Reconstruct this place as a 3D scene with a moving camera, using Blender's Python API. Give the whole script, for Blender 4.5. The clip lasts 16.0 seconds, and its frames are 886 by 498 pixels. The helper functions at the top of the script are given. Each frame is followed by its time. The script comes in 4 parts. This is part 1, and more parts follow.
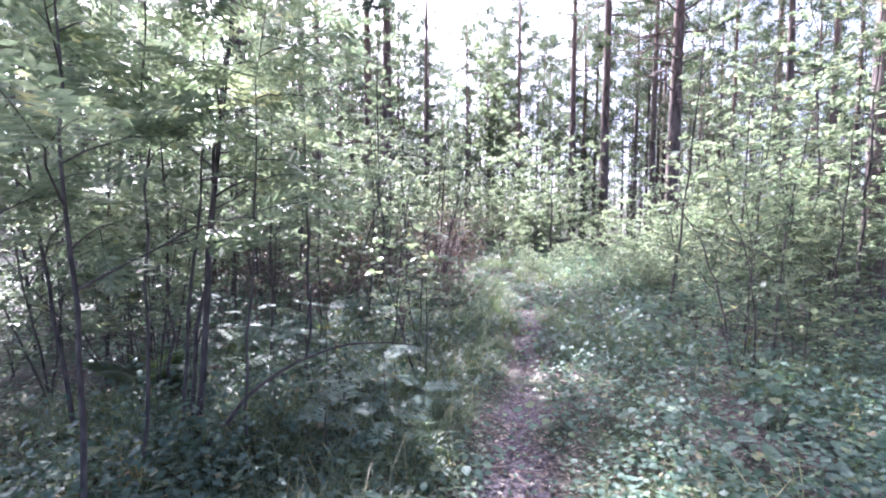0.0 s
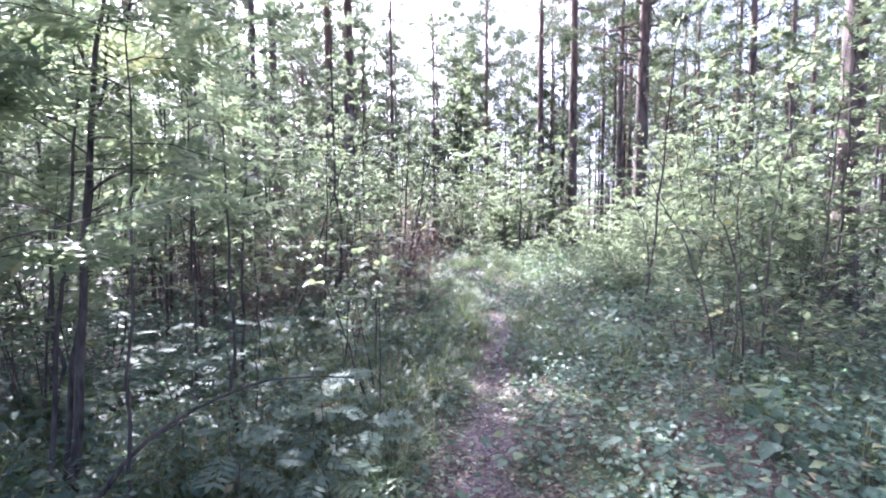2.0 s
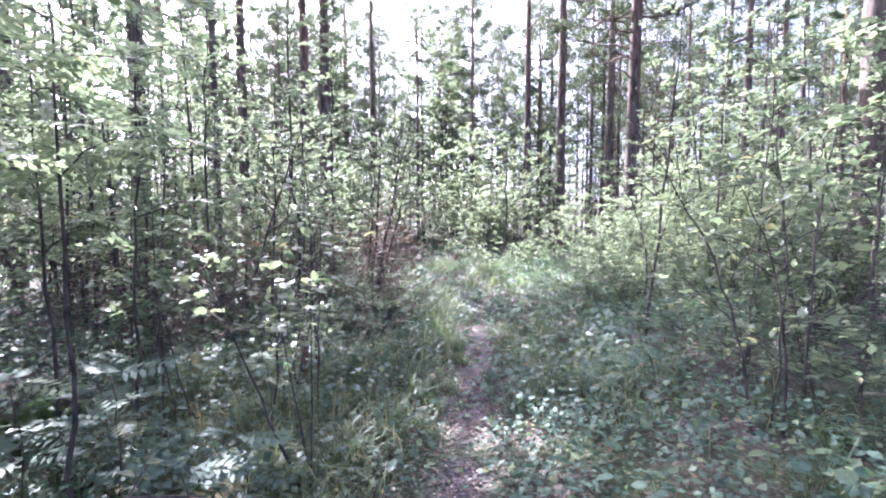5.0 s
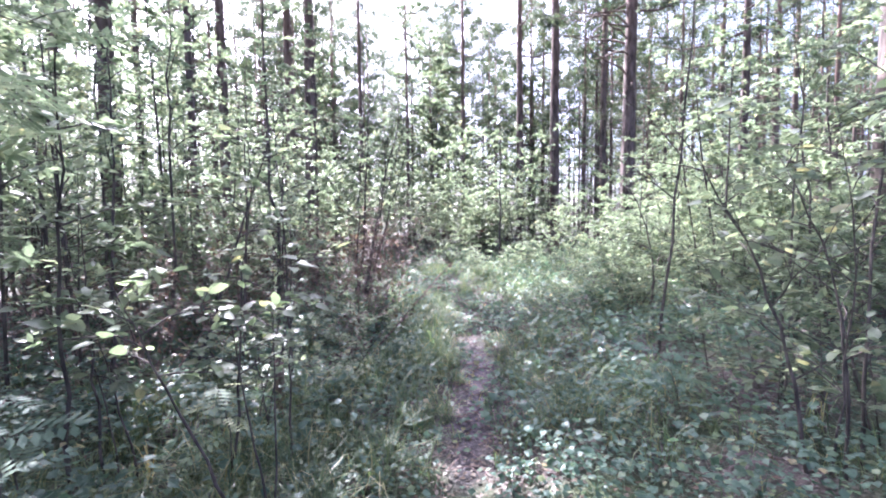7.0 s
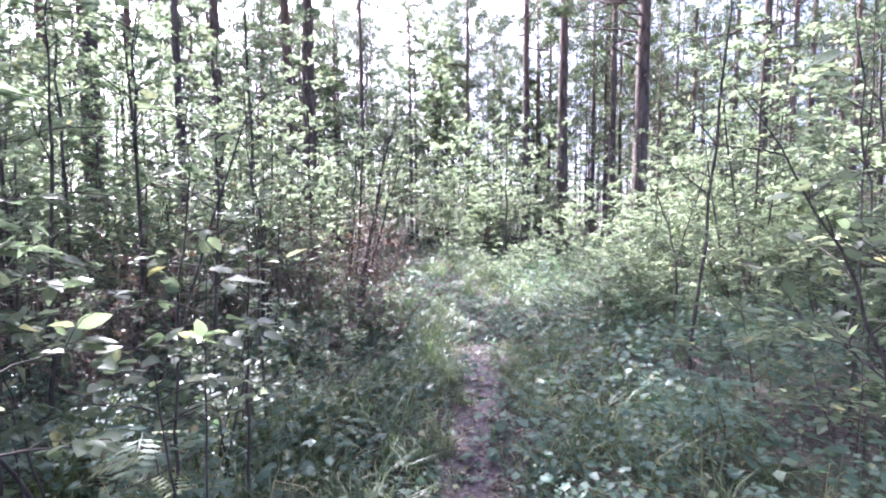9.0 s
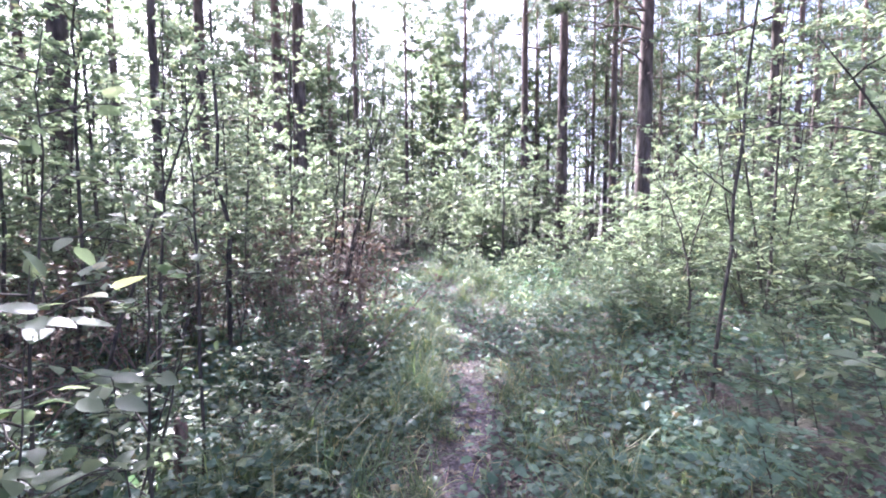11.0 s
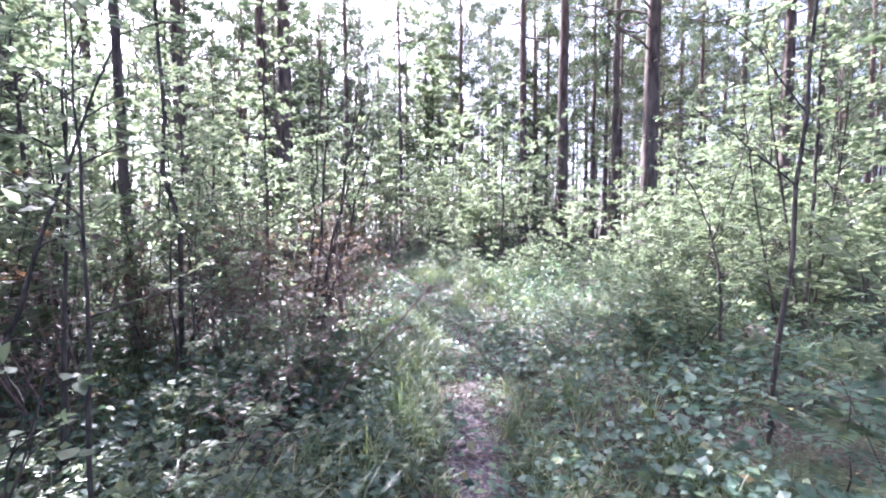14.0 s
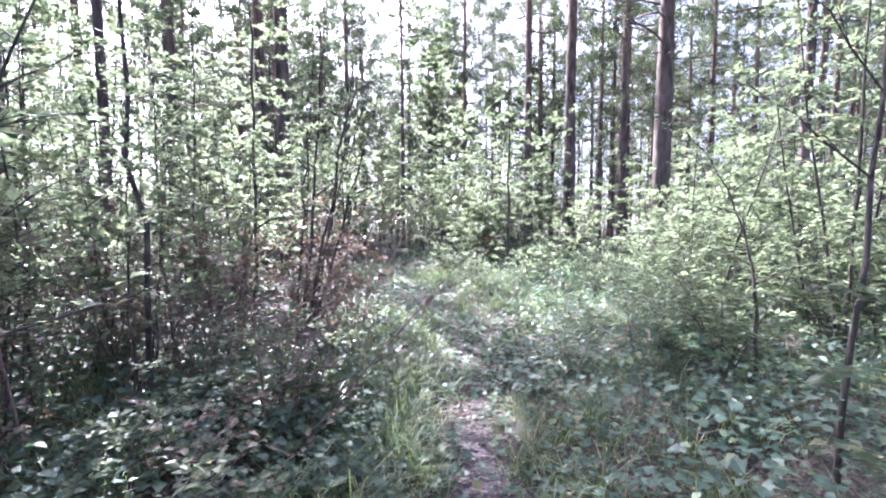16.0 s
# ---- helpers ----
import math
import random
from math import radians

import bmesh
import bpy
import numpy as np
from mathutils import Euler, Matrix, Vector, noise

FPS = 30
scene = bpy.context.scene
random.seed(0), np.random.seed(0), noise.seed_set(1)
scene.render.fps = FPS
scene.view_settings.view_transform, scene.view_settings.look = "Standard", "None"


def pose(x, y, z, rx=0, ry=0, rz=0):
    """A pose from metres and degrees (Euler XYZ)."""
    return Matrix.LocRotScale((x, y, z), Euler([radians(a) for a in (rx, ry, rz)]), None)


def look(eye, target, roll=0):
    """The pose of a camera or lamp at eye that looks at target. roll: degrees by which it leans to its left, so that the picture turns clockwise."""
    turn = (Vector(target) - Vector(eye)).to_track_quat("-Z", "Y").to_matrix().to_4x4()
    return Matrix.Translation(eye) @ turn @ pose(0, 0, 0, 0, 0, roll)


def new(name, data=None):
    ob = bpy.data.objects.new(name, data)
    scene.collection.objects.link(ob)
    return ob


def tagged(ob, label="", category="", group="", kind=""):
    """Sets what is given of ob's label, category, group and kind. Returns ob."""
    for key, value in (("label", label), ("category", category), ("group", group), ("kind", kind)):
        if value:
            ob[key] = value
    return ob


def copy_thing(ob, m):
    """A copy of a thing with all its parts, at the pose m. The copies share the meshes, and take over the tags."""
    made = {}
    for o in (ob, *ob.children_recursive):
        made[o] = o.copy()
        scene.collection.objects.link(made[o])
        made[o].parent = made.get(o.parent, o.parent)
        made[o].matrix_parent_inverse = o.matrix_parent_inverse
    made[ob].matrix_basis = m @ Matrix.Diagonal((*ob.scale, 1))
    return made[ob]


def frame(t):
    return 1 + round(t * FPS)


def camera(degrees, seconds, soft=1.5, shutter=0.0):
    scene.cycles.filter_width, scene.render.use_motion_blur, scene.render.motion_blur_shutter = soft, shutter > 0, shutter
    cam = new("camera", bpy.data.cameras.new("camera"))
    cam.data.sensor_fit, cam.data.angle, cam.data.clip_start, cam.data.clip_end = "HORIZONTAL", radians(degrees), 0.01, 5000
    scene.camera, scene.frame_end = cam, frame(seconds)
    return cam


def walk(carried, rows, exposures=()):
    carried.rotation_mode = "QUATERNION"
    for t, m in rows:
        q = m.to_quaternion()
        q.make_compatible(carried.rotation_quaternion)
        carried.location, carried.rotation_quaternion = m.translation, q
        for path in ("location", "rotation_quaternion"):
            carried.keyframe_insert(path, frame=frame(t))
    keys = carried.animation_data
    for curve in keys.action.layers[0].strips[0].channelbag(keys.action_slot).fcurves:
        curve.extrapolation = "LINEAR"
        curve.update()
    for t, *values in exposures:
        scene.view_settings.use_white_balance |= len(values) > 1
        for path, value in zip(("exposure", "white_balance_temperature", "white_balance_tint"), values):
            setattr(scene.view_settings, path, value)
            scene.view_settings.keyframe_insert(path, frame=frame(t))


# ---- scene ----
cam = camera(88.6, 16.0, soft=2.0)
PATH = [
    (0, (-0.024, 0.024, 1.584), (-0.008, 2.02, 1.46), 0.2),
    (0.5, (-0.006, 0.145, 1.596), (0.036, 2.14, 1.469), 0.2),
    (1, (0.001, 0.247, 1.587), (0.088, 2.241, 1.459), -0.0),
    (1.5, (0.041, 0.384, 1.593), (0.167, 2.376, 1.458), -0.3),
    (2, (0.103, 0.541, 1.601), (0.247, 2.531, 1.464), -0.4),
    (2.5, (0.149, 0.663, 1.6), (0.295, 2.654, 1.47), -0.3),
    (3, (0.204, 0.785, 1.603), (0.345, 2.775, 1.468), -0.3),
    (3.5, (0.251, 0.947, 1.605), (0.395, 2.937, 1.47), -0.3),
    (4, (0.275, 1.066, 1.613), (0.436, 3.055, 1.48), -0.2),
    (4.5, (0.321, 1.236, 1.614), (0.505, 3.223, 1.474), -0.1),
    (7, (0.392, 1.89, 1.637), (0.629, 3.871, 1.499), -0.7),
    (7.5, (0.386, 2.039, 1.645), (0.635, 4.018, 1.493), -0.6),
    (8, (0.43, 2.207, 1.646), (0.671, 4.187, 1.497), -0.7),
    (8.5, (0.469, 2.336, 1.635), (0.696, 4.318, 1.489), -0.5),
    (9, (0.49, 2.453, 1.637), (0.709, 4.435, 1.488), -0.5),
    (11.5, (0.676, 3.101, 1.636), (0.903, 5.084, 1.501), -0.3),
    (12, (0.681, 3.205, 1.635), (0.907, 5.187, 1.494), -0.3),
    (12.5, (0.685, 3.332, 1.62), (0.913, 5.314, 1.484), -0.4),
    (13, (0.697, 3.424, 1.613), (0.926, 5.406, 1.483), -0.5),
    (13.5, (0.734, 3.54, 1.609), (0.97, 5.521, 1.47), -0.5),
    (14, (0.775, 3.708, 1.626), (1.016, 5.688, 1.479), -0.5),
    (14.5, (0.808, 3.821, 1.638), (1.045, 5.801, 1.495), -0.3),
    (15, (0.822, 3.905, 1.636), (1.05, 5.886, 1.489), -0.2),
    (15.5, (0.825, 4.039, 1.638), (1.054, 6.02, 1.482), -0.2),
    (16, (0.838, 4.182, 1.618), (1.067, 6.163, 1.467), -0.3),
]
walk(cam, [(t, look(eye, target, roll)) for t, eye, target, roll in PATH], [(0, 3.14, 5420, 25), (16, 3.14, 5420, 25)])

# ---------------------------------------------------------------- world, sun, exposure
SUN_AZ, SUN_EL = -28.0, 46.0          # degrees: azimuth from +y towards +x, elevation
world = bpy.data.worlds.new("world")
scene.world = world
world.use_nodes = True
wn = world.node_tree.nodes
sky = wn.new("ShaderNodeTexSky")
sky.sky_type = "NISHITA"
sky.sun_disc = False
sky.sun_elevation = radians(SUN_EL)
sky.sun_rotation = radians(SUN_AZ)
sky.air_density, sky.dust_density, sky.ozone_density = 0.3, 5.5, 1.0
wn["Background"].inputs["Strength"].default_value = 0.145
world.node_tree.links.new(sky.outputs["Color"], wn["Background"].inputs["Color"])
sun = bpy.data.lights.new("sun", "SUN")
sun.energy, sun.angle, sun.color = 5.0, radians(0.6), (1.0, 0.93, 0.82)
az, el = radians(SUN_AZ), radians(SUN_EL)
to_sun = Vector((math.sin(az) * math.cos(el), math.cos(az) * math.cos(el), math.sin(el)))
new("sun", sun).matrix_world = look(to_sun * 60, (0, 0, 0))

# ---------------------------------------------------------------- materials


def nodes_of(name):
    mat = bpy.data.materials.new(name)
    mat.use_nodes = True
    return mat, mat.node_tree.nodes, mat.node_tree.links, mat.node_tree.nodes["Principled BSDF"]


def ramp(nodes, links, source, stops):
    r = nodes.new("ShaderNodeValToRGB")
    while len(r.color_ramp.elements) < len(stops):
        r.color_ramp.elements.new(0.5)
    for e, (at, col) in zip(r.color_ramp.elements, stops):
        e.position, e.color = at, (*col, 1)
    links.new(source, r.inputs[0])
    return r.outputs[0]


def noise_tex(nodes, links, scale, detail=4, coords="Object", stretch=None):
    tc = nodes.new("ShaderNodeTexCoord")
    n = nodes.new("ShaderNodeTexNoise")
    n.inputs["Scale"].default_value, n.inputs["Detail"].default_value = scale, detail
    if stretch:
        mp = nodes.new("ShaderNodeMapping")
        mp.inputs["Scale"].default_value = stretch
        links.new(tc.outputs[coords], mp.inputs[0])
        links.new(mp.outputs[0], n.inputs[0])
    else:
        links.new(tc.outputs[coords], n.inputs[0])
    return n.outputs["Fac"]


def bump(nodes, links, height, shader, strength, distance):
    b = nodes.new("ShaderNodeBump")
    b.inputs["Strength"].default_value, b.inputs["Distance"].default_value = strength, distance
    links.new(height, b.inputs["Height"])
    links.new(b.outputs[0], shader.inputs["Normal"])


def leaf_material(name, stops, glow, rough=0.4, share=0.58, single=False, shine=0.4):
    """A leaf: a waxy reflecting side and light that shines through it. stops: colours over the spread of leaves."""
    mat, n, l, p = nodes_of(name)
    if single:
        pick = n.new("ShaderNodeObjectInfo").outputs["Random"]
    else:
        pick = n.new("ShaderNodeNewGeometry").outputs["Random Per Island"]
    col = ramp(n, l, pick, stops)
    patch = noise_tex(n, l, 60.0, 3)
    mottle = n.new("ShaderNodeMix")
    mottle.data_type, mottle.blend_type = "RGBA", "MULTIPLY"
    mottle.inputs[0].default_value = 0.5
    l.new(col, mottle.inputs[6])
    l.new(ramp(n, l, patch, [(0.3, (0.55, 0.6, 0.5)), (0.7, (1.25, 1.2, 1.1))]), mottle.inputs[7])
    l.new(mottle.outputs[2], p.inputs["Base Color"])
    p.inputs["Roughness"].default_value = rough
    p.inputs["Specular IOR Level"].default_value = shine
    tr = n.new("ShaderNodeBsdfTranslucent")
    tint = n.new("ShaderNodeMix")
    tint.data_type, tint.blend_type = "RGBA", "MULTIPLY"
    tint.inputs[0].default_value = 1.0
    tint.inputs[7].default_value = (*glow, 1)
    l.new(mottle.outputs[2], tint.inputs[6])
    l.new(tint.outputs[2], tr.inputs["Color"])
    mix = n.new("ShaderNodeMixShader")
    mix.inputs[0].default_value = share
    l.new(p.outputs[0], mix.inputs[1])
    l.new(tr.outputs[0], mix.inputs[2])
    l.new(mix.outputs[0], n["Material Output"].inputs["Surface"])
    return mat


GREENS = [(0.0, (0.078, 0.108, 0.068)), (0.35, (0.108, 0.142, 0.094)), (0.65, (0.132, 0.166, 0.112)), (0.94, (0.162, 0.19, 0.122)), (1.0, (0.22, 0.215, 0.115))]
COOL = [(0.0, (0.036, 0.07, 0.056)), (0.4, (0.062, 0.104, 0.084)), (0.8, (0.088, 0.136, 0.11)), (0.95, (0.12, 0.16, 0.09)), (0.985, (0.16, 0.175, 0.10)), (1.0, (0.22, 0.17, 0.11))]
M_LEAF = leaf_material("sapling_leaf", GREENS, (2.2, 2.15, 1.95), rough=0.36, share=0.6, shine=0.6)
M_LEAF_ONE = leaf_material("sapling_leaf_single", GREENS, (2.1, 2.05, 1.7), rough=0.38, share=0.55, single=True, shine=0.55)
M_HERB = leaf_material("herb_leaf", COOL, (1.8, 2.0, 1.25), rough=0.48, share=0.38, shine=0.42)
M_HERB_ONE = leaf_material("herb_leaf_single", COOL, (1.8, 2.0, 1.25), rough=0.58, share=0.38, single=True, shine=0.3)
M_GRASS = leaf_material("grass_blade", [(0.0, (0.065, 0.098, 0.062)), (0.5, (0.10, 0.14, 0.085)), (0.85, (0.155, 0.185, 0.105)), (1.0, (0.3, 0.26, 0.16))], (1.7, 1.8, 1.0), rough=0.4, share=0.4)
M_FERN = leaf_material("fern_frond", [(0.0, (0.07, 0.105, 0.07)), (0.6, (0.10, 0.14, 0.09)), (1.0, (0.14, 0.175, 0.10))], (1.8, 1.9, 1.0), share=0.4)
M_NEEDLE = leaf_material("pine_needle", [(0.0, (0.04, 0.062, 0.042)), (0.6, (0.065, 0.09, 0.06)), (1.0, (0.11, 0.115, 0.075))], (1.6, 1.6, 1.2), rough=0.45, share=0.35)
M_STRAW = leaf_material("straw_blade", [(0.0, (0.22, 0.22, 0.09)), (1.0, (0.4, 0.34, 0.17))], (1.3, 1.2, 0.9), single=True)
M_DEAD = leaf_material("dead_leaf", [(0.0, (0.085, 0.06, 0.045)), (0.4, (0.14, 0.105, 0.08)), (0.8, (0.18, 0.15, 0.128)), (1.0, (0.3, 0.275, 0.255))], (1.3, 1.0, 0.7), rough=0.6, share=0.2)


def bark_material(name, low, high, scale=14.0, relief=0.012, tall=None):
    mat, n, l, p = nodes_of(name)
    plates = noise_tex(n, l, scale, 6, stretch=(1, 1, 0.25))
    fine = noise_tex(n, l, scale * 9, 4, stretch=(1, 1, 0.5))
    col = ramp(n, l, plates, [(0.32, low), (0.62, high), (0.75, tuple(min(1, c * 1.35) for c in high))])
    if tall:
        # pine bark turns thin and orange high on the stem
        tc = n.new("ShaderNodeTexCoord")
        sep = n.new("ShaderNodeSeparateXYZ")
        l.new(tc.outputs["Object"], sep.inputs[0])
        mr = n.new("ShaderNodeMapRange")
        mr.inputs["From Min"].default_value, mr.inputs["From Max"].default_value = 5.0, 12.0
        l.new(sep.outputs["Z"], mr.inputs["Value"])
        mx = n.new("ShaderNodeMix")
        mx.data_type = "RGBA"
        l.new(mr.outputs[0], mx.inputs[0])
        l.new(col, mx.inputs[6])
        l.new(ramp(n, l, plates, [(0.3, tuple(c * 0.5 for c in tall)), (0.7, tall)]), mx.inputs[7])
        col = mx.outputs[2]
    l.new(col, p.inputs["Base Color"])
    p.inputs["Roughness"].default_value = 0.9
    p.inputs["Specular IOR Level"].default_value = 0.2
    both = n.new("ShaderNodeMath")
    both.operation = "MULTIPLY_ADD"
    both.inputs[1].default_value = 0.25
    l.new(fine, both.inputs[0])
    l.new(plates, both.inputs[2])
    bump(n, l, both.outputs[0], p, 0.9, relief)
    return mat


M_PINE = bark_material("pine_bark", (0.045, 0.036, 0.033), (0.15, 0.12, 0.108), 9.0, 0.02, tall=(0.25, 0.17, 0.14))
M_TWIG = bark_material("sapling_bark", (0.03, 0.026, 0.023), (0.1, 0.085, 0.075), 40.0, 0.003)
M_DRY = bark_material("dry_stem", (0.09, 0.058, 0.05), (0.27, 0.19, 0.165), 40.0, 0.003)
M_BOUGH = bark_material("pine_bough_bark", (0.055, 0.044, 0.04), (0.16, 0.122, 0.105), 25.0, 0.006)


def ground_material():
    mat, n, l, p = nodes_of("forest_soil")
    big = noise_tex(n, l, 1.3, 5)
    fine = noise_tex(n, l, 38.0, 6)
    litter = ramp(n, l, fine, [(0.3, (0.022, 0.018, 0.016)), (0.5, (0.062, 0.049, 0.044)), (0.68, (0.135, 0.11, 0.102))])
    moss = ramp(n, l, fine, [(0.3, (0.02, 0.03, 0.012)), (0.7, (0.07, 0.09, 0.04))])
    trod = ramp(n, l, fine, [(0.28, (0.027, 0.022, 0.025)), (0.5, (0.076, 0.061, 0.071)), (0.7, (0.155, 0.13, 0.148))])
    a = n.new("ShaderNodeMix")
    a.data_type = "RGBA"
    l.new(ramp(n, l, big, [(0.42, (0, 0, 0)), (0.6, (1, 1, 1))]), a.inputs[0])
    l.new(litter, a.inputs[6])
    l.new(moss, a.inputs[7])
    b = n.new("ShaderNodeMix")
    b.data_type = "RGBA"
    at = n.new("ShaderNodeAttribute")
    at.attribute_name = "trodden"
    l.new(at.outputs["Fac"], b.inputs[0])
    l.new(a.outputs[2], b.inputs[6])
    l.new(trod, b.inputs[7])
    l.new(b.outputs[2], p.inputs["Base Color"])
    p.inputs["Roughness"].default_value = 0.95
    bump(n, l, fine, p, 1.0, 0.03)
    return mat


M_SOIL = ground_material()

# ---------------------------------------------------------------- mesh helpers
rng = np.random.default_rng(7)


def unit(v):
    return v / np.maximum(np.linalg.norm(v, axis=-1, keepdims=True), 1e-9)


def mesh_of(name, verts, faces, mat, smooth=True):
    me = bpy.data.meshes.new(name)
    me.from_pydata(np.asarray(verts).tolist(), [], faces if isinstance(faces, list) else faces.tolist())
    me.materials.append(mat)
    if smooth:
        me.polygons.foreach_set("use_smooth", np.ones(len(me.polygons), bool))
    me.update()
    return me


def part(name, vf, mat, parent, label="", kind="", smooth=True):
    """Links one mesh as a part under a thing or under a part."""
    ob = new(name, mesh_of(name, vf[0], vf[1], mat, smooth))
    ob.parent = parent
    return tagged(ob, label, kind=kind)


def join(pieces):
    verts, faces, off = [], [], 0
    for v, f in pieces:
        verts.append(v)
        faces += [tuple(i + off for i in face) for face in (f if isinstance(f, list) else f.tolist())]
        off += len(v)
    return np.concatenate(verts), faces


def tube(points, radii, sides=6, rough=0.0, r=None):
    p = np.asarray(points, float)
    n = len(p)
    rad = np.broadcast_to(np.asarray(radii, float), (n,))
    t = unit(np.gradient(p, axis=0))
    ref = np.array((1.0, 0, 0)) if abs(t[:, 0]).mean() < 0.75 else np.array((0, 1.0, 0))
    u = unit(np.cross(t, ref))
    w = np.cross(t, u)
    a = np.linspace(0, 2 * np.pi, sides, endpoint=False)
    k = np.ones((n, sides)) if not rough else 1 + rough * r.normal(0, 1, (n, sides))
    ring = p[:, None] + (rad[:, None] * k)[..., None] * (np.cos(a)[None, :, None] * u[:, None] + np.sin(a)[None, :, None] * w[:, None])
    faces = []
    for i in range(n - 1):
        for j in range(sides):
            q = (j + 1) % sides
            faces.append((i * sides + j, i * sides + q, (i + 1) * sides + q, (i + 1) * sides + j))
    faces.append(tuple(range((n - 1) * sides, n * sides)))
    return ring.reshape(-1, 3), faces


def curve(a, b, sag, n, r, wobble=0.0):
    """A bent line from a to b; sag: the offset of its middle."""
    s = np.linspace(0, 1, n)[:, None]
    a, b = np.asarray(a, float), np.asarray(b, float)
    p = a + (b - a) * s + 4 * s * (1 - s) * np.asarray(sag, float)
    if wobble:
        p[1:-1] += r.normal(0, wobble, (n - 2, 3))
    return p


# outlines of leaves: across, along, up; with their faces
def make_blade(stations, width, arch, blunt):
    """A leaf blade with a folded midrib: stations along it, its half width, how far it arches over, how full it is near the base."""
    v, f = [(0.0, 0.0, 0.0)], []
    ts = np.linspace(0, 1, stations + 2)[1:-1]
    for t in ts:
        w = width * math.sin(math.pi * t ** blunt) ** 0.8
        z = -arch * t * t
        v += [(-w, t, z + 0.18 * w), (0.0, t, z), (w, t, z + 0.18 * w)]
    v.append((0.0, 1.0, -arch))
    last = len(v) - 1
    f += [(0, 2, 1), (0, 3, 2)]
    for k in range(len(ts) - 1):
        a, b = 1 + 3 * k, 4 + 3 * k
        f += [(a, a + 1, b + 1), (a, b + 1, b), (a + 1, a + 2, b + 2), (a + 1, b + 2, b + 1)]
    e = last - 3
    f += [(e, e + 1, last), (e + 1, e + 2, last)]
    return np.array(v), np.array(f)


OVATE = make_blade(4, 0.31, 0.14, 0.75)
LANCE = make_blade(6, 0.19, 0.3, 0.8)
SIMPLE = (np.array([(0, 0, 0), (-0.3, 0.42, 0.06), (0.3, 0.42, 0.06), (0, 1, -0.1), (0, 0.45, 0.0)]),
          np.array([(0, 4, 1), (1, 4, 3), (0, 2, 4), (2, 3, 4)]))
DIAMOND = (np.array([(0, 0, 0), (-0.34, 0.45, 0.09), (0.34, 0.45, 0.09), (0, 1, -0.05)]), np.array([(0, 3, 1), (0, 2, 3)]))


def make_pinnate(pairs=5):
    """A rowan leaf: leaflets in pairs along a midrib, with one at its tip."""
    v, f = [], []
    spots = [(y, s) for y in np.linspace(0.2, 0.85, pairs) for s in (-1, 1)] + [(0.8, 0)]
    for y, s in spots:
        o = len(v)
        ln = 0.36 - 0.16 * abs(y - 0.5)
        d = np.array((s * 0.95, 0.42, -0.12)) if s else np.array((0, 0.9, -0.1))
        d = d / np.linalg.norm(d)
        side = np.array((-d[1], d[0], 0))
        b = np.array((0, y, -0.15 * y * y))
        v += [b, b + d * ln * 0.45 + side * 0.055, b + d * ln * 0.45 - side * 0.055, b + d * ln]
        f += [(o, o + 2, o + 3), (o, o + 3, o + 1)]
    o = len(v)
    v += [np.array((-0.008, 0, 0)), np.array((0.008, 0, 0)), np.array((0, 0.85, -0.11))]
    f.append((o, o + 1, o + 2))
    return np.array(v), np.array(f)


PINNATE = make_pinnate()


def leaf_frames(out, r, tilt):
    d = unit(out)
    up = np.array((0, 0, 1.0)) + r.normal(0, tilt, d.shape)
    side = unit(np.cross(d, up))
    return side, d, np.cross(side, d)


def leaves(pos, out, size, shape, r, tilt=0.35):
    """Leaves of one outline at pos, pointing along out, joined."""
    pos = np.asarray(pos, float)
    n = len(pos)
    side, d, nor = leaf_frames(np.asarray(out, float), r, tilt)
    size = np.broadcast_to(size, (n,))[:, None, None]
    tv, tf = shape
    v = pos[:, None] + size * (tv[None, :, 0:1] * side[:, None] + tv[None, :, 1:2] * d[:, None] + tv[None, :, 2:3] * nor[:, None])
    f = tf[None] + (np.arange(n) * len(tv))[:, None, None]
    return v.reshape(-1, 3), f.reshape(-1, tf.shape[1])


# ---------------------------------------------------------------- the lie of the land
TRAIL_Y = np.array((-30.0, -2.0, 0.0, 2.0, 4.4, 6.5, 8.6, 11.0, 14.0, 18.0, 26.0, 60.0))
TRAIL_X = np.array((-2.0, 0.0, 0.1, 0.3, 0.8, 1.28, 1.68, 1.75, 1.35, 0.9, 0.8, 1.5))


def trail(y):
    return np.interp(y, TRAIL_Y, TRAIL_X)


def hum(x, y):
    return (0.05 * np.sin(1.7 * x + 0.6) * np.sin(1.3 * y + 1.1) + 0.03 * np.sin(3.9 * x - 2.2 * y) + 0.022 * np.sin(7.1 * x + 5.3 * y + 0.7)
            + 0.014 * np.sin(13.7 * y - 9.1 * x))


def land(x, y):
    x, y = np.asarray(x, float), np.asarray(y, float)
    off = np.abs(x - trail(y))
    rise = np.clip((off - 0.15) / 0.9, 0, 1)
    rise = rise * rise * (3 - 2 * rise)
    far = np.clip((np.hypot(x, y) - 60) / 60, 0, 1)
    bank = np.clip((x - trail(y) - 0.4) / 1.6, 0, 1)
    bank = bank * bank * (3 - 2 * bank)
    return (0.12 * rise + 0.1 * bank + hum(x, y) * (0.25 + 0.75 * rise)) * (1 - far)


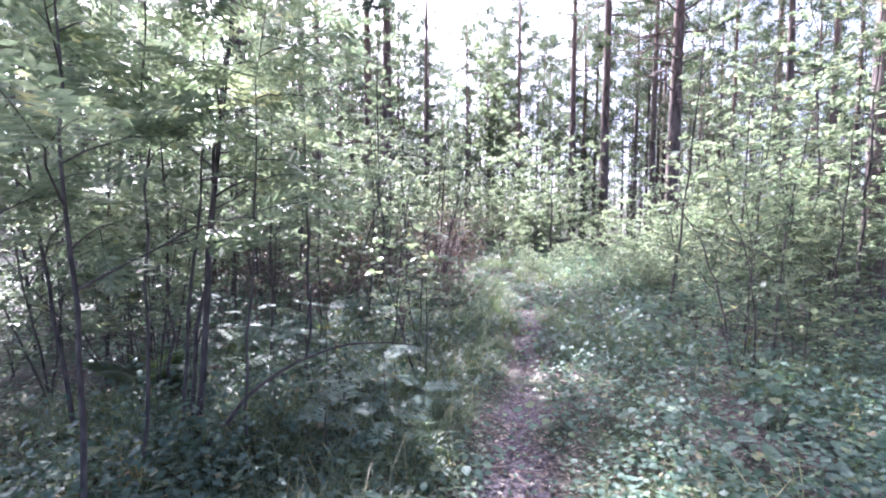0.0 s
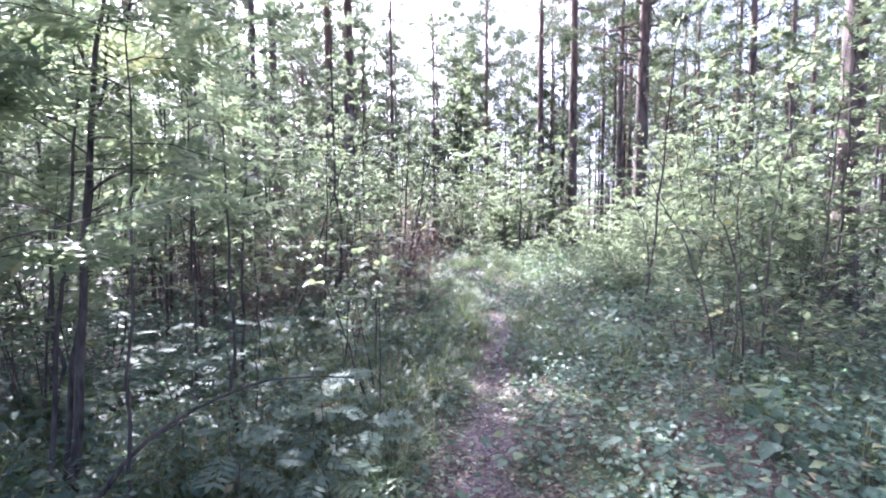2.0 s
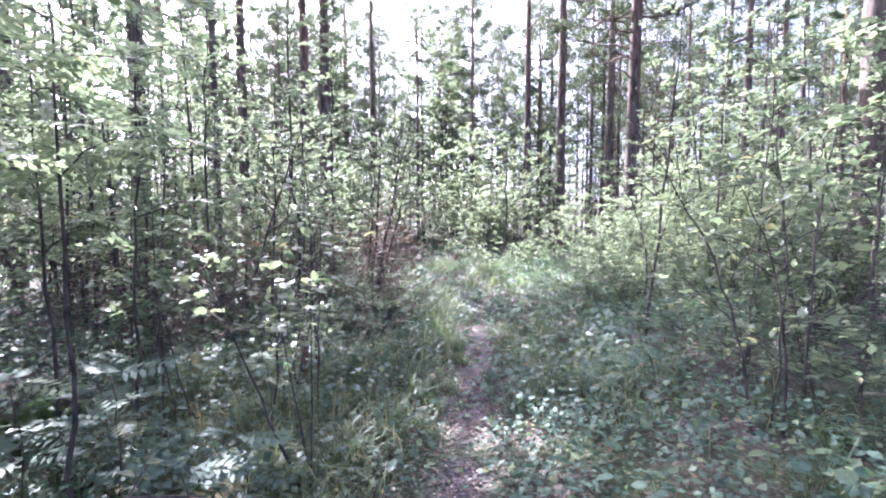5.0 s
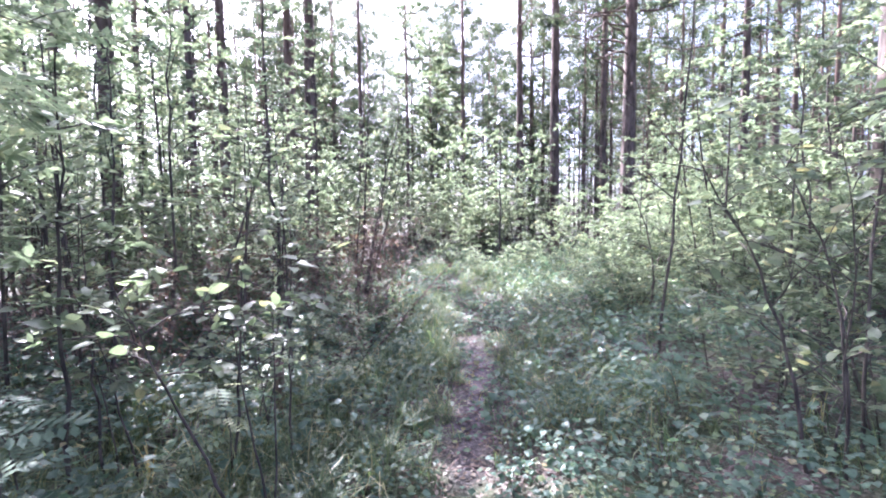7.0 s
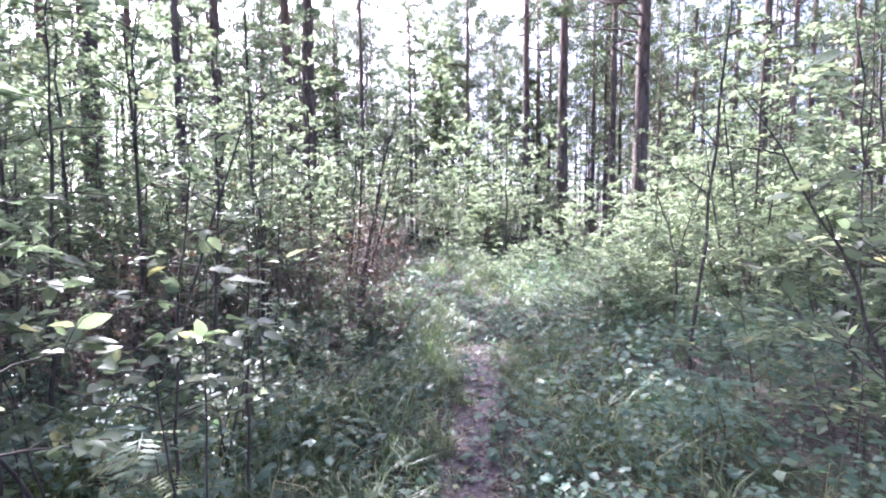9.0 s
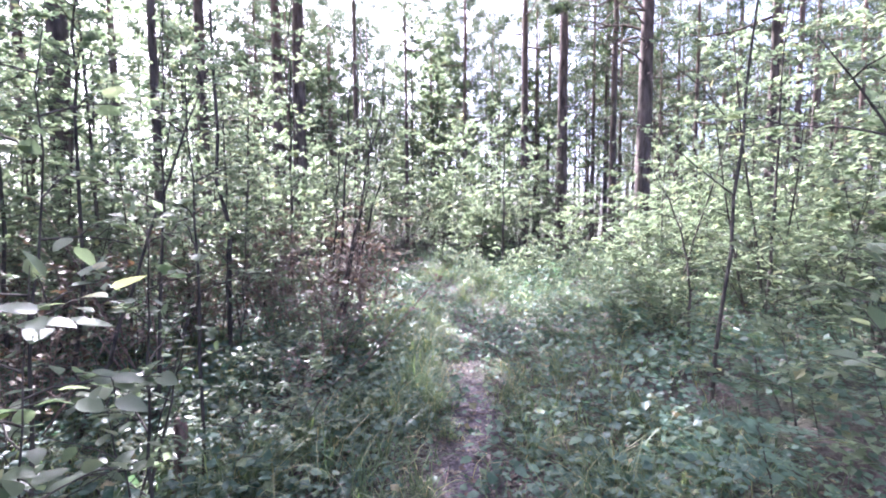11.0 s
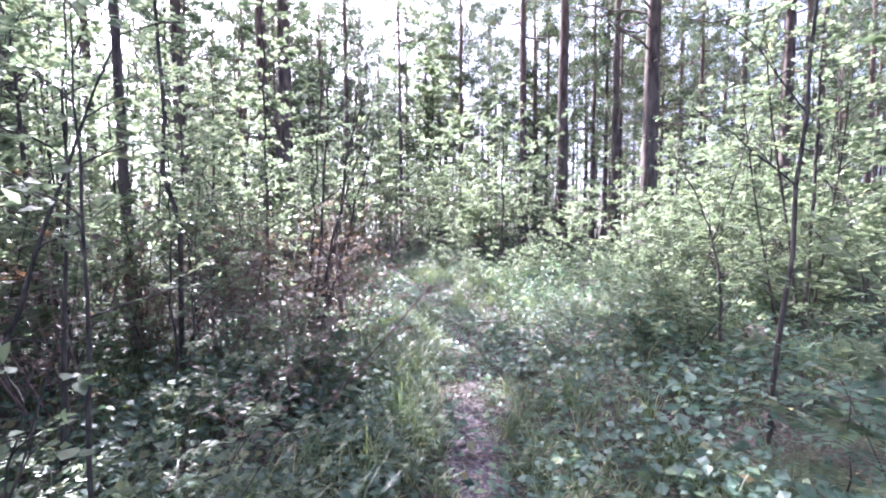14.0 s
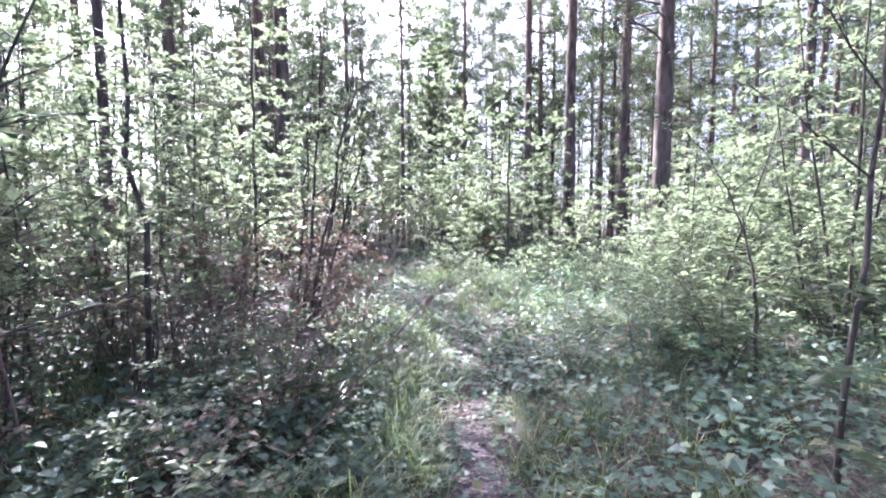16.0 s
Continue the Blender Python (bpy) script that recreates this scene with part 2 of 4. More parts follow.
def build_ground():
    xs = np.concatenate([np.linspace(-700, -30, 12), np.linspace(-25, -7, 30), np.linspace(-6.5, 8.5, 130), np.linspace(9, 27, 30), np.linspace(33, 700, 12)])
    ys = np.concatenate([np.linspace(-700, -20, 12), np.linspace(-15, -2, 20), np.linspace(-1.5, 14, 140), np.linspace(14.6, 40, 50), np.linspace(46, 700, 14)])
    gx, gy = np.meshgrid(xs, ys)
    z = land(gx, gy)
    n = rng.normal(0, 0.006, z.shape)
    v = np.stack([gx, gy, z + n * (np.hypot(gx, gy) < 20)], -1).reshape(-1, 3)
    w = len(xs)
    i = (np.arange(len(ys) - 1)[:, None] * w + np.arange(w - 1)[None]).reshape(-1)
    f = np.stack([i, i + 1, i + 1 + w, i + w], -1)
    me = mesh_of("ground", v, f, M_SOIL)
    off = np.abs(v[:, 0] - trail(v[:, 1])) + 0.13 * np.sin(3.1 * v[:, 1]) * np.sin(1.3 * v[:, 1] + 2) + 0.05 * np.sin(11 * v[:, 1] + 4 * v[:, 0])
    a = me.attributes.new("trodden", "FLOAT", "POINT")
    a.data.foreach_set("value", np.clip(1 - (off - np.where(v[:, 1] < 7.5, 0.06, -0.06)) / 0.16, 0, 1).astype(np.float32))
    tagged(new("ground", me), "brown forest soil with leaf litter, moss and a trodden footpath", "forest floor", kind="structure")


build_ground()


def thing(name, label, category, at, group="", rz=0.0):
    e = new(name)
    e.empty_display_size = 0.2
    e.matrix_basis = pose(at[0], at[1], at[2], 0, 0, rz)
    return tagged(e, label, category, group)


# ---------------------------------------------------------------- pines
def pine(at, height, radius, crown, seed, lean=(0.0, 0.0), dead=6, name="pine_tree", tufts=34, whorls=17, whole=False, arched=-1, needle=1.0):
    r = np.random.default_rng(seed)
    tree = thing(name, "tall scots pine with dark furrowed bark and bare lower stem", "pine tree", at, "pines of the wood")
    n = 26
    s = np.linspace(0, 1, n)
    line = np.stack([lean[0] * s ** 1.3 * height + r.normal(0, 0.015, n).cumsum() * 0.35, lean[1] * s ** 1.3 * height + r.normal(0, 0.015, n).cumsum() * 0.35, s * height - 0.25 * (1 - s)], -1)
    flare = 1 + 0.45 * np.exp(-s * height / 0.35)
    rad = radius * flare * (1 - 0.9 * s) ** 0.75
    wood = [tube(line, rad, 9 if whole else 12, 0.035, r)]
    part("trunk", wood[0], M_PINE, tree)

    def spot(h):
        return np.array([np.interp(h, s * height, line[:, k]) for k in range(3)])

    for k in range(dead):
        h = r.uniform(1.8, height * crown) if k > arched else r.uniform(5.0, 8.2)
        b = spot(h)
        a = r.uniform(0, 2 * np.pi) if k > arched else r.uniform(2.4, 3.9)
        ln = r.uniform(0.35, 1.7) if k > arched else r.uniform(1.6, 2.9)
        tip = b + ln * np.array((math.cos(a), math.sin(a), r.uniform(-0.25, 0.35)))
        c = curve(b, tip, (0, 0, r.uniform(-0.12, 0.18) + (r.uniform(0.1, 0.5) if k <= arched else 0)), 6, r, 0.02 if k > arched else 0.07)
        bits = [tube(c, np.linspace(0.018 if k > arched else 0.04, 0.005, 6), 4)]
        for j in range(3 if k > arched else 8):
            q = c[r.integers(2, 5)]
            bits.append(tube(curve(q, q + r.normal(0, 0.22, 3) * (1, 1, 0.7), (0, 0, 0.03), 4, r), np.linspace(0.007, 0.002, 4), 3))
        if whole:
            wood += bits[:2]
        else:
            part("dead_branch", join(bits), M_BOUGH, tree, "bare dead pine branch")
    pts, outs = [], []
    for k in range(whorls):
        f = k / (whorls - 1)
        h = height * (crown + (0.985 - crown) * f)
        b = spot(h)
        a = k * 2.4 + r.uniform(-0.4, 0.4)
        ln = (0.6 + 2.2 * (1 - f) ** 0.8) * r.uniform(0.7, 1.15)
        tip = b + np.array((math.cos(a) * ln, math.sin(a) * ln, ln * r.uniform(0.0, 0.45)))
        c = curve(b, tip, (0, 0, -0.12 * ln), 8, r, 0.03)
        bits = [tube(c, np.linspace(0.035 * (1 - f) + 0.012, 0.006, 8), 5)]
        for j in range(7):
            i = r.integers(2, 8)
            d = unit(tip - b) + r.normal(0, 0.55, 3) * (1, 1, 0.6)
            e = c[i] + unit(d) * r.uniform(0.3, 0.75) * (0.5 + 0.5 * (1 - f))
            bits.append(tube(curve(c[i], e, (0, 0, 0.04), 4, r), np.linspace(0.009, 0.003, 4), 3))
            for m in range(max(2, tufts // 7)):
                g = r.uniform(0.35, 1.05)
                pts.append(c[i] + (e - c[i]) * g + r.normal(0, 0.05, 3))
                outs.append(unit(e - c[i]) + r.normal(0, 0.35, 3) + (0, 0, 0.25))
        if whole:
            wood.append(tube(c[::2], np.linspace(0.035 * (1 - f) + 0.012, 0.006, 4), 4))
        else:
            part("branch", join(bits), M_BOUGH, tree)
    if whole:
        part("crown_wood", join(wood[1:]), M_BOUGH, tree, kind="stuff")
    pts, outs = np.array(pts), np.array(outs)
    each = 7 if whole else 10
    p = np.repeat(pts, each, 0) + r.normal(0, 0.13 if whole else 0.05, (len(pts) * each, 3))
    o = unit(np.repeat(outs, each, 0)) + r.normal(0, 0.55, (len(pts) * each, 3))
    wide = 0.09 if whole else 0.06
    blade = (np.array([(-wide, 0, 0), (wide, 0, 0), (0, 1, 0)]), np.array([(0, 1, 2)]))
    part("needles", leaves(p, o, needle * r.uniform(0.13, 0.25, len(p)), blade, r, 1.0), M_NEEDLE, tree, "dark green pine needles in tufts", "stuff", False)
    return tree


PINES = [
    (-2.01, 17.0, 19, 0.225, 0.58, (0.004, 0)), (-2.81, 18.0, 18, 0.19, 0.6, (-0.004, 0)),
    (6.5, 18.2, 19, 0.2, 0.5, (0.002, 0)), (6.35, 22.0, 18, 0.19, 0.48, (0.002, 0)),
    (7.6, 15.0, 18, 0.22, 0.42, (0.012, 0)), (6.7, 7.0, 18, 0.18, 0.5, (0.004, 0)),
    (16.1, 22.0, 17, 0.15, 0.5, (0.004, 0)), (-4.16, 15.6, 19, 0.16, 0.46, (0, 0)),
    (4.4, 26.0, 17, 0.14, 0.38, (0, 0)), (-0.66, 21.0, 17, 0.11, 0.74, (0.003, 0)), (1.43, 25.0, 16, 0.10, 0.6, (0, 0)),
    (-5.2, 12.0, 18, 0.19, 0.5, (-0.002, 0)), (-3.6, 12.0, 16, 0.085, 0.52, (0, 0)), (-7.6, 18.0, 17, 0.14, 0.5, (0, 0)),
    (12.7, 26.0, 17, 0.11, 0.4, (0, 0)), (-8.7, 16.0, 18, 0.15, 0.5, (0, 0)),
]
for k, (x, y, h, rad, crown, lean) in enumerate(PINES):
    # dense crowns, mostly above the view, put there to shade the near ground
    thick = k in (0, 1, 4, 7, 12)
    pine((x, y, float(land(x, y))), h, rad, crown, 100 + k, lean, dead=9 if k != 4 else 26, tufts=98 if thick else 34, whorls=34 if thick else 16, arched=7 if k == 4 else -1)

pine_kinds = [pine((30 + 4 * k, 70 + 3 * k, 0), 14 + k, 0.10 + 0.012 * k, 0.27 + 0.045 * k, 200 + k, (0.003 * (k - 2), 0.002), dead=6, tufts=21, whorls=19, whole=True, needle=1.5) for k in range(6)]


def scatter_pines():
    r = np.random.default_rng(31)
    taken = [(p[0], p[1]) for p in PINES]
    count = 0
    while count < 100:
        # pines at y < 0 are unseen, added for shade and to close the wood
        y = r.uniform(-14, 40) if count < 62 else r.uniform(30, 72)
        x = r.uniform(-12 - 0.6 * abs(y), 14 + 0.9 * abs(y))
        if abs(x - trail(y)) < 1.6 or (y < 15 and -7 < x < 9) or (-1.8 < x < 5.2 and y < 31):
            continue
        if y > 14 and any(abs(x / (y - 2) - a / (b - 2)) < 0.02 and b < 24 for a, b in taken[:16]):
            continue
        if 13 < y < 31 and -6.5 < x - (1.5 - 0.55 * (y - 10)) < 2.2:
            continue
        if min((x - a) ** 2 + (y - b) ** 2 for a, b in taken) < (1.5 if y > 15 else 9):
            continue
        taken.append((x, y))
        k = int(r.integers(0, 6))
        sc = r.uniform(0.85, 1.15)
        copy_thing(pine_kinds[k], pose(x, y, float(land(x, y)), 0, 0, r.uniform(0, 360)) @ Matrix.Scale(sc, 4))
        count += 1


scatter_pines()
slim_pine = pine((60, 70, 0), 15, 0.07, 0.5, 230, (0.002, 0.002), dead=6, tufts=21, whorls=12, whole=True)
full_pine = pine((64, 70, 0), 16, 0.12, 0.36, 231, (-0.002, 0.002), dead=9, tufts=56, whorls=30, whole=True)


crown_pines = [pine((68 + 3 * k, 70, 0), 15 + 1.5 * k, 0.09 + 0.01 * k, 0.2 + 0.08 * k, 240 + k, (0.002, -0.002), dead=6, tufts=21, whorls=24, whole=True, needle=2.0) for k in range(3)]


def back_ranks():
    """Pines with low, full crowns that close the wood all round the far end."""
    r = np.random.default_rng(63)
    n = 0
    while n < 66:
        y = r.uniform(27, 60)
        x = 1.0 + (y - 2) * r.uniform(-1.05, 1.15)
        if abs(x - trail(y)) < 1.5 or (y < 31 and -9 < x < -2):
            continue
        copy_thing(crown_pines[n % 3], pose(x, y, float(land(x, y)), 0, 0, r.uniform(0, 360)) @ Matrix.Scale(r.uniform(0.85, 1.15), 4))
        n += 1


back_ranks()


def far_ranks():
    r = np.random.default_rng(61)
    for k in range(54):
        y = r.uniform(22, 62)
        x = r.uniform(0.35 * y, 1.05 * y + 4) if k % 4 else r.uniform(-0.6 * y, -0.15 * y)
        copy_thing(slim_pine, pose(x, y, float(land(x, y)), 0, 0, r.uniform(0, 360)) @ Matrix.Scale(r.uniform(0.8, 1.2), 4))


far_ranks()
# last six added for shade: one to the left, five out of view
for k, (x, y, sc) in enumerate([(3.1, 30.0, 0.95), (4.9, 28.5, 0.9), (7.8, 25.0, 0.9), (-0.9, 36.0, 1.1), (-2.6, 29.0, 1.0), (9.6, 22.5, 0.9), (-5.4, 25.0, 1.0), (5.9, 35.0, 1.15), (-8.5, 27.0, 1.0), (13.4, 21.0, 0.9),
                                (-7.0, 11.0, 1.05), (6.0, 3.4, 1.1), (4.4, 1.0, 1.15), (8.5, 5.0, 1.1), (2.0, -3.5, 1.15), (7.4, -0.5, 1.2)]):
    copy_thing(full_pine, pose(x, y, float(land(x, y)), 0, 0, 97 * k) @ Matrix.Scale(sc, 4))
for k, (x, y, sc) in enumerate([(-1.0, 33.0, 1.0), (3.2, 36.5, 1.05), (4.2, 33.0, 0.9), (6.9, 31.0, 1.0), (-1.6, 37.0, 1.1), (5.4, 39.0, 1.1), (4.8, 42.0, 1.15), (3.6, 46.0, 1.2), (-1.6, 47.0, 1.2), (8.6, 27.0, 0.95),
                                (-3.6, 33.0, 1.0), (10.4, 33.0, 1.0), (0.9, 52.0, 1.25), (1.9, 57.0, 1.3), (0.1, 60.0, 1.35), (11.2, 43.0, 1.15), (12.9, 49.0, 1.2), (9.6, 40.0, 1.1), (-5.5, 44.0, 1.2),
                                (-8.0, 40.0, 1.1), (1.2, 66.0, 1.45), (-4.6, 30.0, 1.05), (-6.4, 34.0, 1.15), (-3.4, 38.0, 1.2), (0.2, 41.0, 1.2), (-7.2, 30.5, 1.0), (2.4, 38.0, 1.15), (7.6, 36.0, 1.1)]):
    copy_thing(pine_kinds[k % 3], pose(x, y, float(land(x, y)), 0, 0, 71 * k) @ Matrix.Scale(sc, 4))


# ---------------------------------------------------------------- saplings and shrubs
def sapling(at, tip, radius, seed, label, branches=9, length=0.8, each=26, size=0.055, shape=SIMPLE, low=0.3, sag=(0, 0, 0), up=0.35, single=False, name="sapling",
            category="young tree", group="", tilt=0.35, stems=1, fan=0.0, forks=(), whole=False, leaf_mat=None):
    """A young broadleaved tree or shrub: stems from at towards tip, side branches with twigs, and leaves."""
    r = np.random.default_rng(seed)
    tree = thing(name, label, category, at, group)
    pts, outs, owner = [], [], []
    holders, twigs = [], []
    tip = np.asarray(tip, float)
    for st in range(stems):
        off = np.array((r.normal(0, 0.05), r.normal(0, 0.05), -0.08)) if stems > 1 else np.array((0, 0, -0.08))
        swing = r.normal(0, fan, 3) * (1, 1, 0.3)
        end = tip * (r.uniform(0.75, 1.05) if st else 1) + swing
        line = curve(off, end, sag, 14, r, 0.012 * np.linalg.norm(tip) / 3)
        sr = radius * (1 if st == 0 else r.uniform(0.55, 0.95))
        wood = [tube(line[::3] if whole else line, sr * np.linspace(1, 0.16, 5 if whole else 14), 4 if whole else 7, 0.05, r)]
        stem_name = "trunk" if stems == 1 else "stem"
        if whole and stems > 1:
            twigs.append(wood[0])
        else:
            part(stem_name, wood[0], leaf_mat and M_DRY or M_TWIG, tree)
        ways = [(low + (0.97 - low) * (k + 0.5) / branches, None, None) for k in range(branches)] + (list(forks) if st == 0 else [])
        for k, (f, way, flen) in enumerate(ways):
            b = np.array([np.interp(f, np.linspace(0, 1, 14), line[:, q]) for q in range(3)])
            a = k * 2.4 + r.uniform(-0.7, 0.7) + st
            ln = flen or length * (1.1 - 0.65 * f) * r.uniform(0.6, 1.2)
            d = unit(np.array(way, float)) if way else unit(np.array((math.cos(a), math.sin(a), up + r.uniform(-0.2, 0.35))))
            e = b + d * ln
            c = curve(b, e, (0, 0, 0.07 * ln), 6, r, 0.015 * ln)
            br = min(sr * 0.5, 0.35 * sr * (1.3 - f) + 0.002)
            bits = [tube(c, np.linspace(br, 0.0016, 6), 4)]
            tips = [(c, d)]
            for j in range(3):
                i = int(r.integers(1, 5))
                td = unit(d + r.normal(0, 0.6, 3) * (1, 1, 0.4))
                te = c[i] + td * ln * r.uniform(0.25, 0.5)
                tc = curve(c[i], te, (0, 0, 0.02), 4, r)
                bits.append(tube(tc, np.linspace(br * 0.5, 0.0012, 4), 3))
                tips.append((tc, td))
            if whole:
                twigs.append(tube(c[::2], np.linspace(br, 0.002, 3), 3))
            else:
                holders.append(part("branch", join(bits), leaf_mat and M_DRY or M_TWIG, tree))
            for j in range(each):
                cc, dd = tips[j % len(tips)]
                g = r.uniform(0.25, 1.02)
                q = np.array([np.interp(g, np.linspace(0, 1, len(cc)), cc[:, m]) for m in range(3)])
                pts.append(q + r.normal(0, 0.012, 3))
                o = dd + r.normal(0, 0.75, 3) * (1, 1, 0.25)
                outs.append(o + (0, 0, -0.1))
                owner.append(holders[-1] if holders else None)
    if twigs:
        part("branchwork", join(twigs), leaf_mat and M_DRY or M_TWIG, tree, kind="stuff")
    if not pts:
        return tree
    pts, outs = np.array(pts), np.array(outs)
    sizes = size * r.uniform(0.65, 1.25, len(pts))
    if single:
        side, d, nor = leaf_frames(outs, r, tilt)
        me = bpy.data.meshes.get(single.name) or single
        for i in range(len(pts)):
            ob = new("leaf", me)
            ob.parent = owner[i]
            m = Matrix.Identity(4)
            for row in range(3):
                m[row][0], m[row][1], m[row][2], m[row][3] = side[i][row] * sizes[i], d[i][row] * sizes[i], nor[i][row] * sizes[i], pts[i][row]
            ob.matrix_basis = m
    else:
        part("foliage", leaves(pts, outs, sizes, shape, r, tilt), leaf_mat or M_LEAF, tree, "small dead leaves" if leaf_mat else "small green leaves", "stuff", False)
    return tree


ONE_LEAF = mesh_of("leaf", *OVATE, M_LEAF_ONE)
ONE_PINNATE = mesh_of("leaf", *PINNATE, M_LEAF_ONE, False)
BUSH = "leafy green shrub with thin dark stems on the forest floor"
SAP = "slender young broadleaved tree with a thin dark stem"
ROWAN = "young rowan with feathery pinnate leaves and grey stems"


def on(x, y):
    return (x, y, float(land(x, y)))


# beside the start: a clump of three rowan stems, and a bent bough
sapling(on(-1.5, 2.62), (0.28, 0.35, 3.6), 0.022, 1, ROWAN, 8, 0.8, 12, 0.22, PINNATE, 0.4, stems=3, fan=0.12, single=ONE_PINNATE, up=0.2)
sapling(on(-2.35, 2.9), (-0.3, -0.1, 3.0), 0.016, 2, ROWAN, 9, 0.8, 20, 0.2, PINNATE, 0.4, up=0.2)
sapling(on(-2.1, 3.5), (0.1, -0.2, 2.9), 0.014, 3, ROWAN, 9, 0.7, 20, 0.2, PINNATE, 0.45, up=0.2)
sapling(on(-1.55, 4.1), (0.15, -0.3, 2.6), 0.013, 4, ROWAN, 8, 0.6, 20, 0.2, PINNATE, 0.5, up=0.15)
sapling(on(-1.42, 2.42), (1.25, 0.22, 0.66), 0.014, 5, "bent bough of a young tree, nearly bare of leaves", 4, 0.25, 3, 0.05, SIMPLE, 0.3, sag=(-0.1, 0.03, 0.26), name="bent_bough", category="bough")
sapling(on(-1.12, 2.5), (0.22, -0.12, 2.75), 0.009, 64, ROWAN, 10, 0.62, 15, 0.2, PINNATE, 0.62, up=0.02, tilt=0.2)
sapling(on(-1.5, 2.25), (0.1, 0.0, 2.9), 0.010, 65, ROWAN, 9, 0.65, 11, 0.2, PINNATE, 0.55, up=0.02, tilt=0.2)
sapling(on(-1.45, 1.8), (-0.1, 0.1, 2.9), 0.014, 30, ROWAN, 10, 0.85, 26, 0.22, PINNATE, 0.38, up=0.1)
sapling(on(-2.2, 2.1), (0.1, 0.1, 3.4), 0.015, 31, ROWAN, 11, 0.9, 34, 0.22, PINNATE, 0.4, up=0.15)
sapling(on(-3.0, 2.7), (0.2, 0.1, 3.6), 0.016, 32, ROWAN, 11, 0.95, 40, 0.24, PINNATE, 0.4, up=0.15)
sapling(on(-2.9, 3.9), (0.1, 0.1, 3.6), 0.016, 33, ROWAN, 11, 0.95, 40, 0.24, PINNATE, 0.35, up=0.15)
sapling(on(-0.98, 3.35), (-0.05, 0.1, 2.9), 0.012, 37, ROWAN, 8, 0.65, 18, 0.2, PINNATE, 0.55, up=0.15)
sapling(on(-1.35, 4.45), (0.15, -0.05, 3.0), 0.013, 38, SAP, 9, 0.7, 26, 0.085, SIMPLE, 0.5)
# the slim forked sapling beyond the bend
sapling(on(3.13, 6.2), (0.72, 0.35, 5.2), 0.018, 6, "slim bare-stemmed sapling with two arching branches", 7, 0.9, 30, 0.06, SIMPLE, 0.62, sag=(0.02, 0, 0.1),
        forks=((0.385, (-1.0, -0.1, 0.75), 1.25), (0.31, (-1.0, 0.1, 0.62), 0.85)))
sapling(on(3.2, 13.2), (0.1, 0.2, 4.6), 0.028, 7, SAP, 12, 0.7, 34, 0.06, SIMPLE, 0.3)
sapling(on(3.95, 7.7), (-0.35, 0.6, 2.3), 0.018, 8, SAP, 10, 0.8, 26, 0.05, SIMPLE, 0.3, sag=(0.3, 0, 0.1))
# shrubs beside the way to the right
sapling(on(2.62, 3.95), (-0.25, 0.05, 1.8), 0.012, 9, "leafy shrub with curved dark stems and oval leaves", 8, 0.7, 12, 0.075, SIMPLE, 0.2, sag=(0.15, 0, 0.1), stems=3, fan=0.3, single=ONE_LEAF, name="shrub", category="shrub")
sapling(on(3.0, 4.05), (0.75, 0.4, 3.1), 0.012, 10, SAP, 10, 0.85, 38, 0.078, SIMPLE, 0.18, sag=(-0.1, 0, 0.1))
sapling(on(3.3, 4.9), (0.6, 0.5, 3.0), 0.012, 11, SAP, 10, 0.9, 46, 0.078, SIMPLE, 0.18)
sapling(on(3.7, 4.3), (0.5, 0.3, 3.3), 0.012, 12, SAP, 11, 0.9, 46, 0.078, SIMPLE, 0.18)
sapling(on(4.4, 5.6), (-0.2, 0.3, 3.6), 0.016, 13, SAP, 11, 0.9, 46, 0.078, SIMPLE, 0.18)
sapling(on(4.9, 5.3), (0.3, 0.2, 4.4), 0.02, 34, SAP, 13, 0.95, 40, 0.09, SIMPLE, 0.35)
sapling(on(5.6, 6.6), (-0.2, 0.2, 4.8), 0.022, 35, SAP, 13, 1.0, 40, 0.085, SIMPLE, 0.3)
sapling(on(5.4, 8.2), (0.3, 0.2, 5.0), 0.024, 36, SAP, 13, 1.0, 40, 0.08, SIMPLE, 0.35)
for k, (x, y, h) in enumerate([(2.95, 4.55, 1.1), (3.35, 4.25, 1.3), (3.65, 4.9, 1.4), (3.1, 5.35, 1.1), (4.1, 5.1, 1.5), (3.0, 3.6, 0.9), (3.5, 3.4, 1.2), (4.2, 4.3, 1.4)]):
    sapling(on(x, y), (0.1 - 0.05 * (k % 3), 0.05, h), 0.009, 900 + k, "low leafy shrub with flat layers of oval leaves", 6, 0.5, 22, 0.075, SIMPLE, 0.15, stems=3, fan=0.25, up=0.1, tilt=0.25, name="shrub",
            category="shrub", group="low shrubs to the side of the path", whole=True)
# shrubs to the left of the way
sapling(on(-0.22, 3.95), (-0.02, 0.0, 1.35), 0.010, 14, "low shrub with broad oval leaves in flat layers", 7, 0.6, 11, 0.062, SIMPLE, 0.72, stems=3, fan=0.17, single=ONE_LEAF, up=0.1, name="shrub", category="shrub")
sapling(on(-0.52, 5.02), (0.1, -0.05, 1.25), 0.010, 42, "broad-leaved shrub with pale green heart-shaped leaves", 7, 0.5, 7, 0.072, SIMPLE, 0.2, stems=3, fan=0.2, single=ONE_LEAF, up=0.1, name="shrub", category="shrub")
sapling(on(-0.5, 4.45), (0.2, -0.05, 2.0), 0.009, 43, "thin sapling with a few large yellow-green leaves", 5, 0.42, 6, 0.075, SIMPLE, 0.7, single=ONE_LEAF, up=0.1)
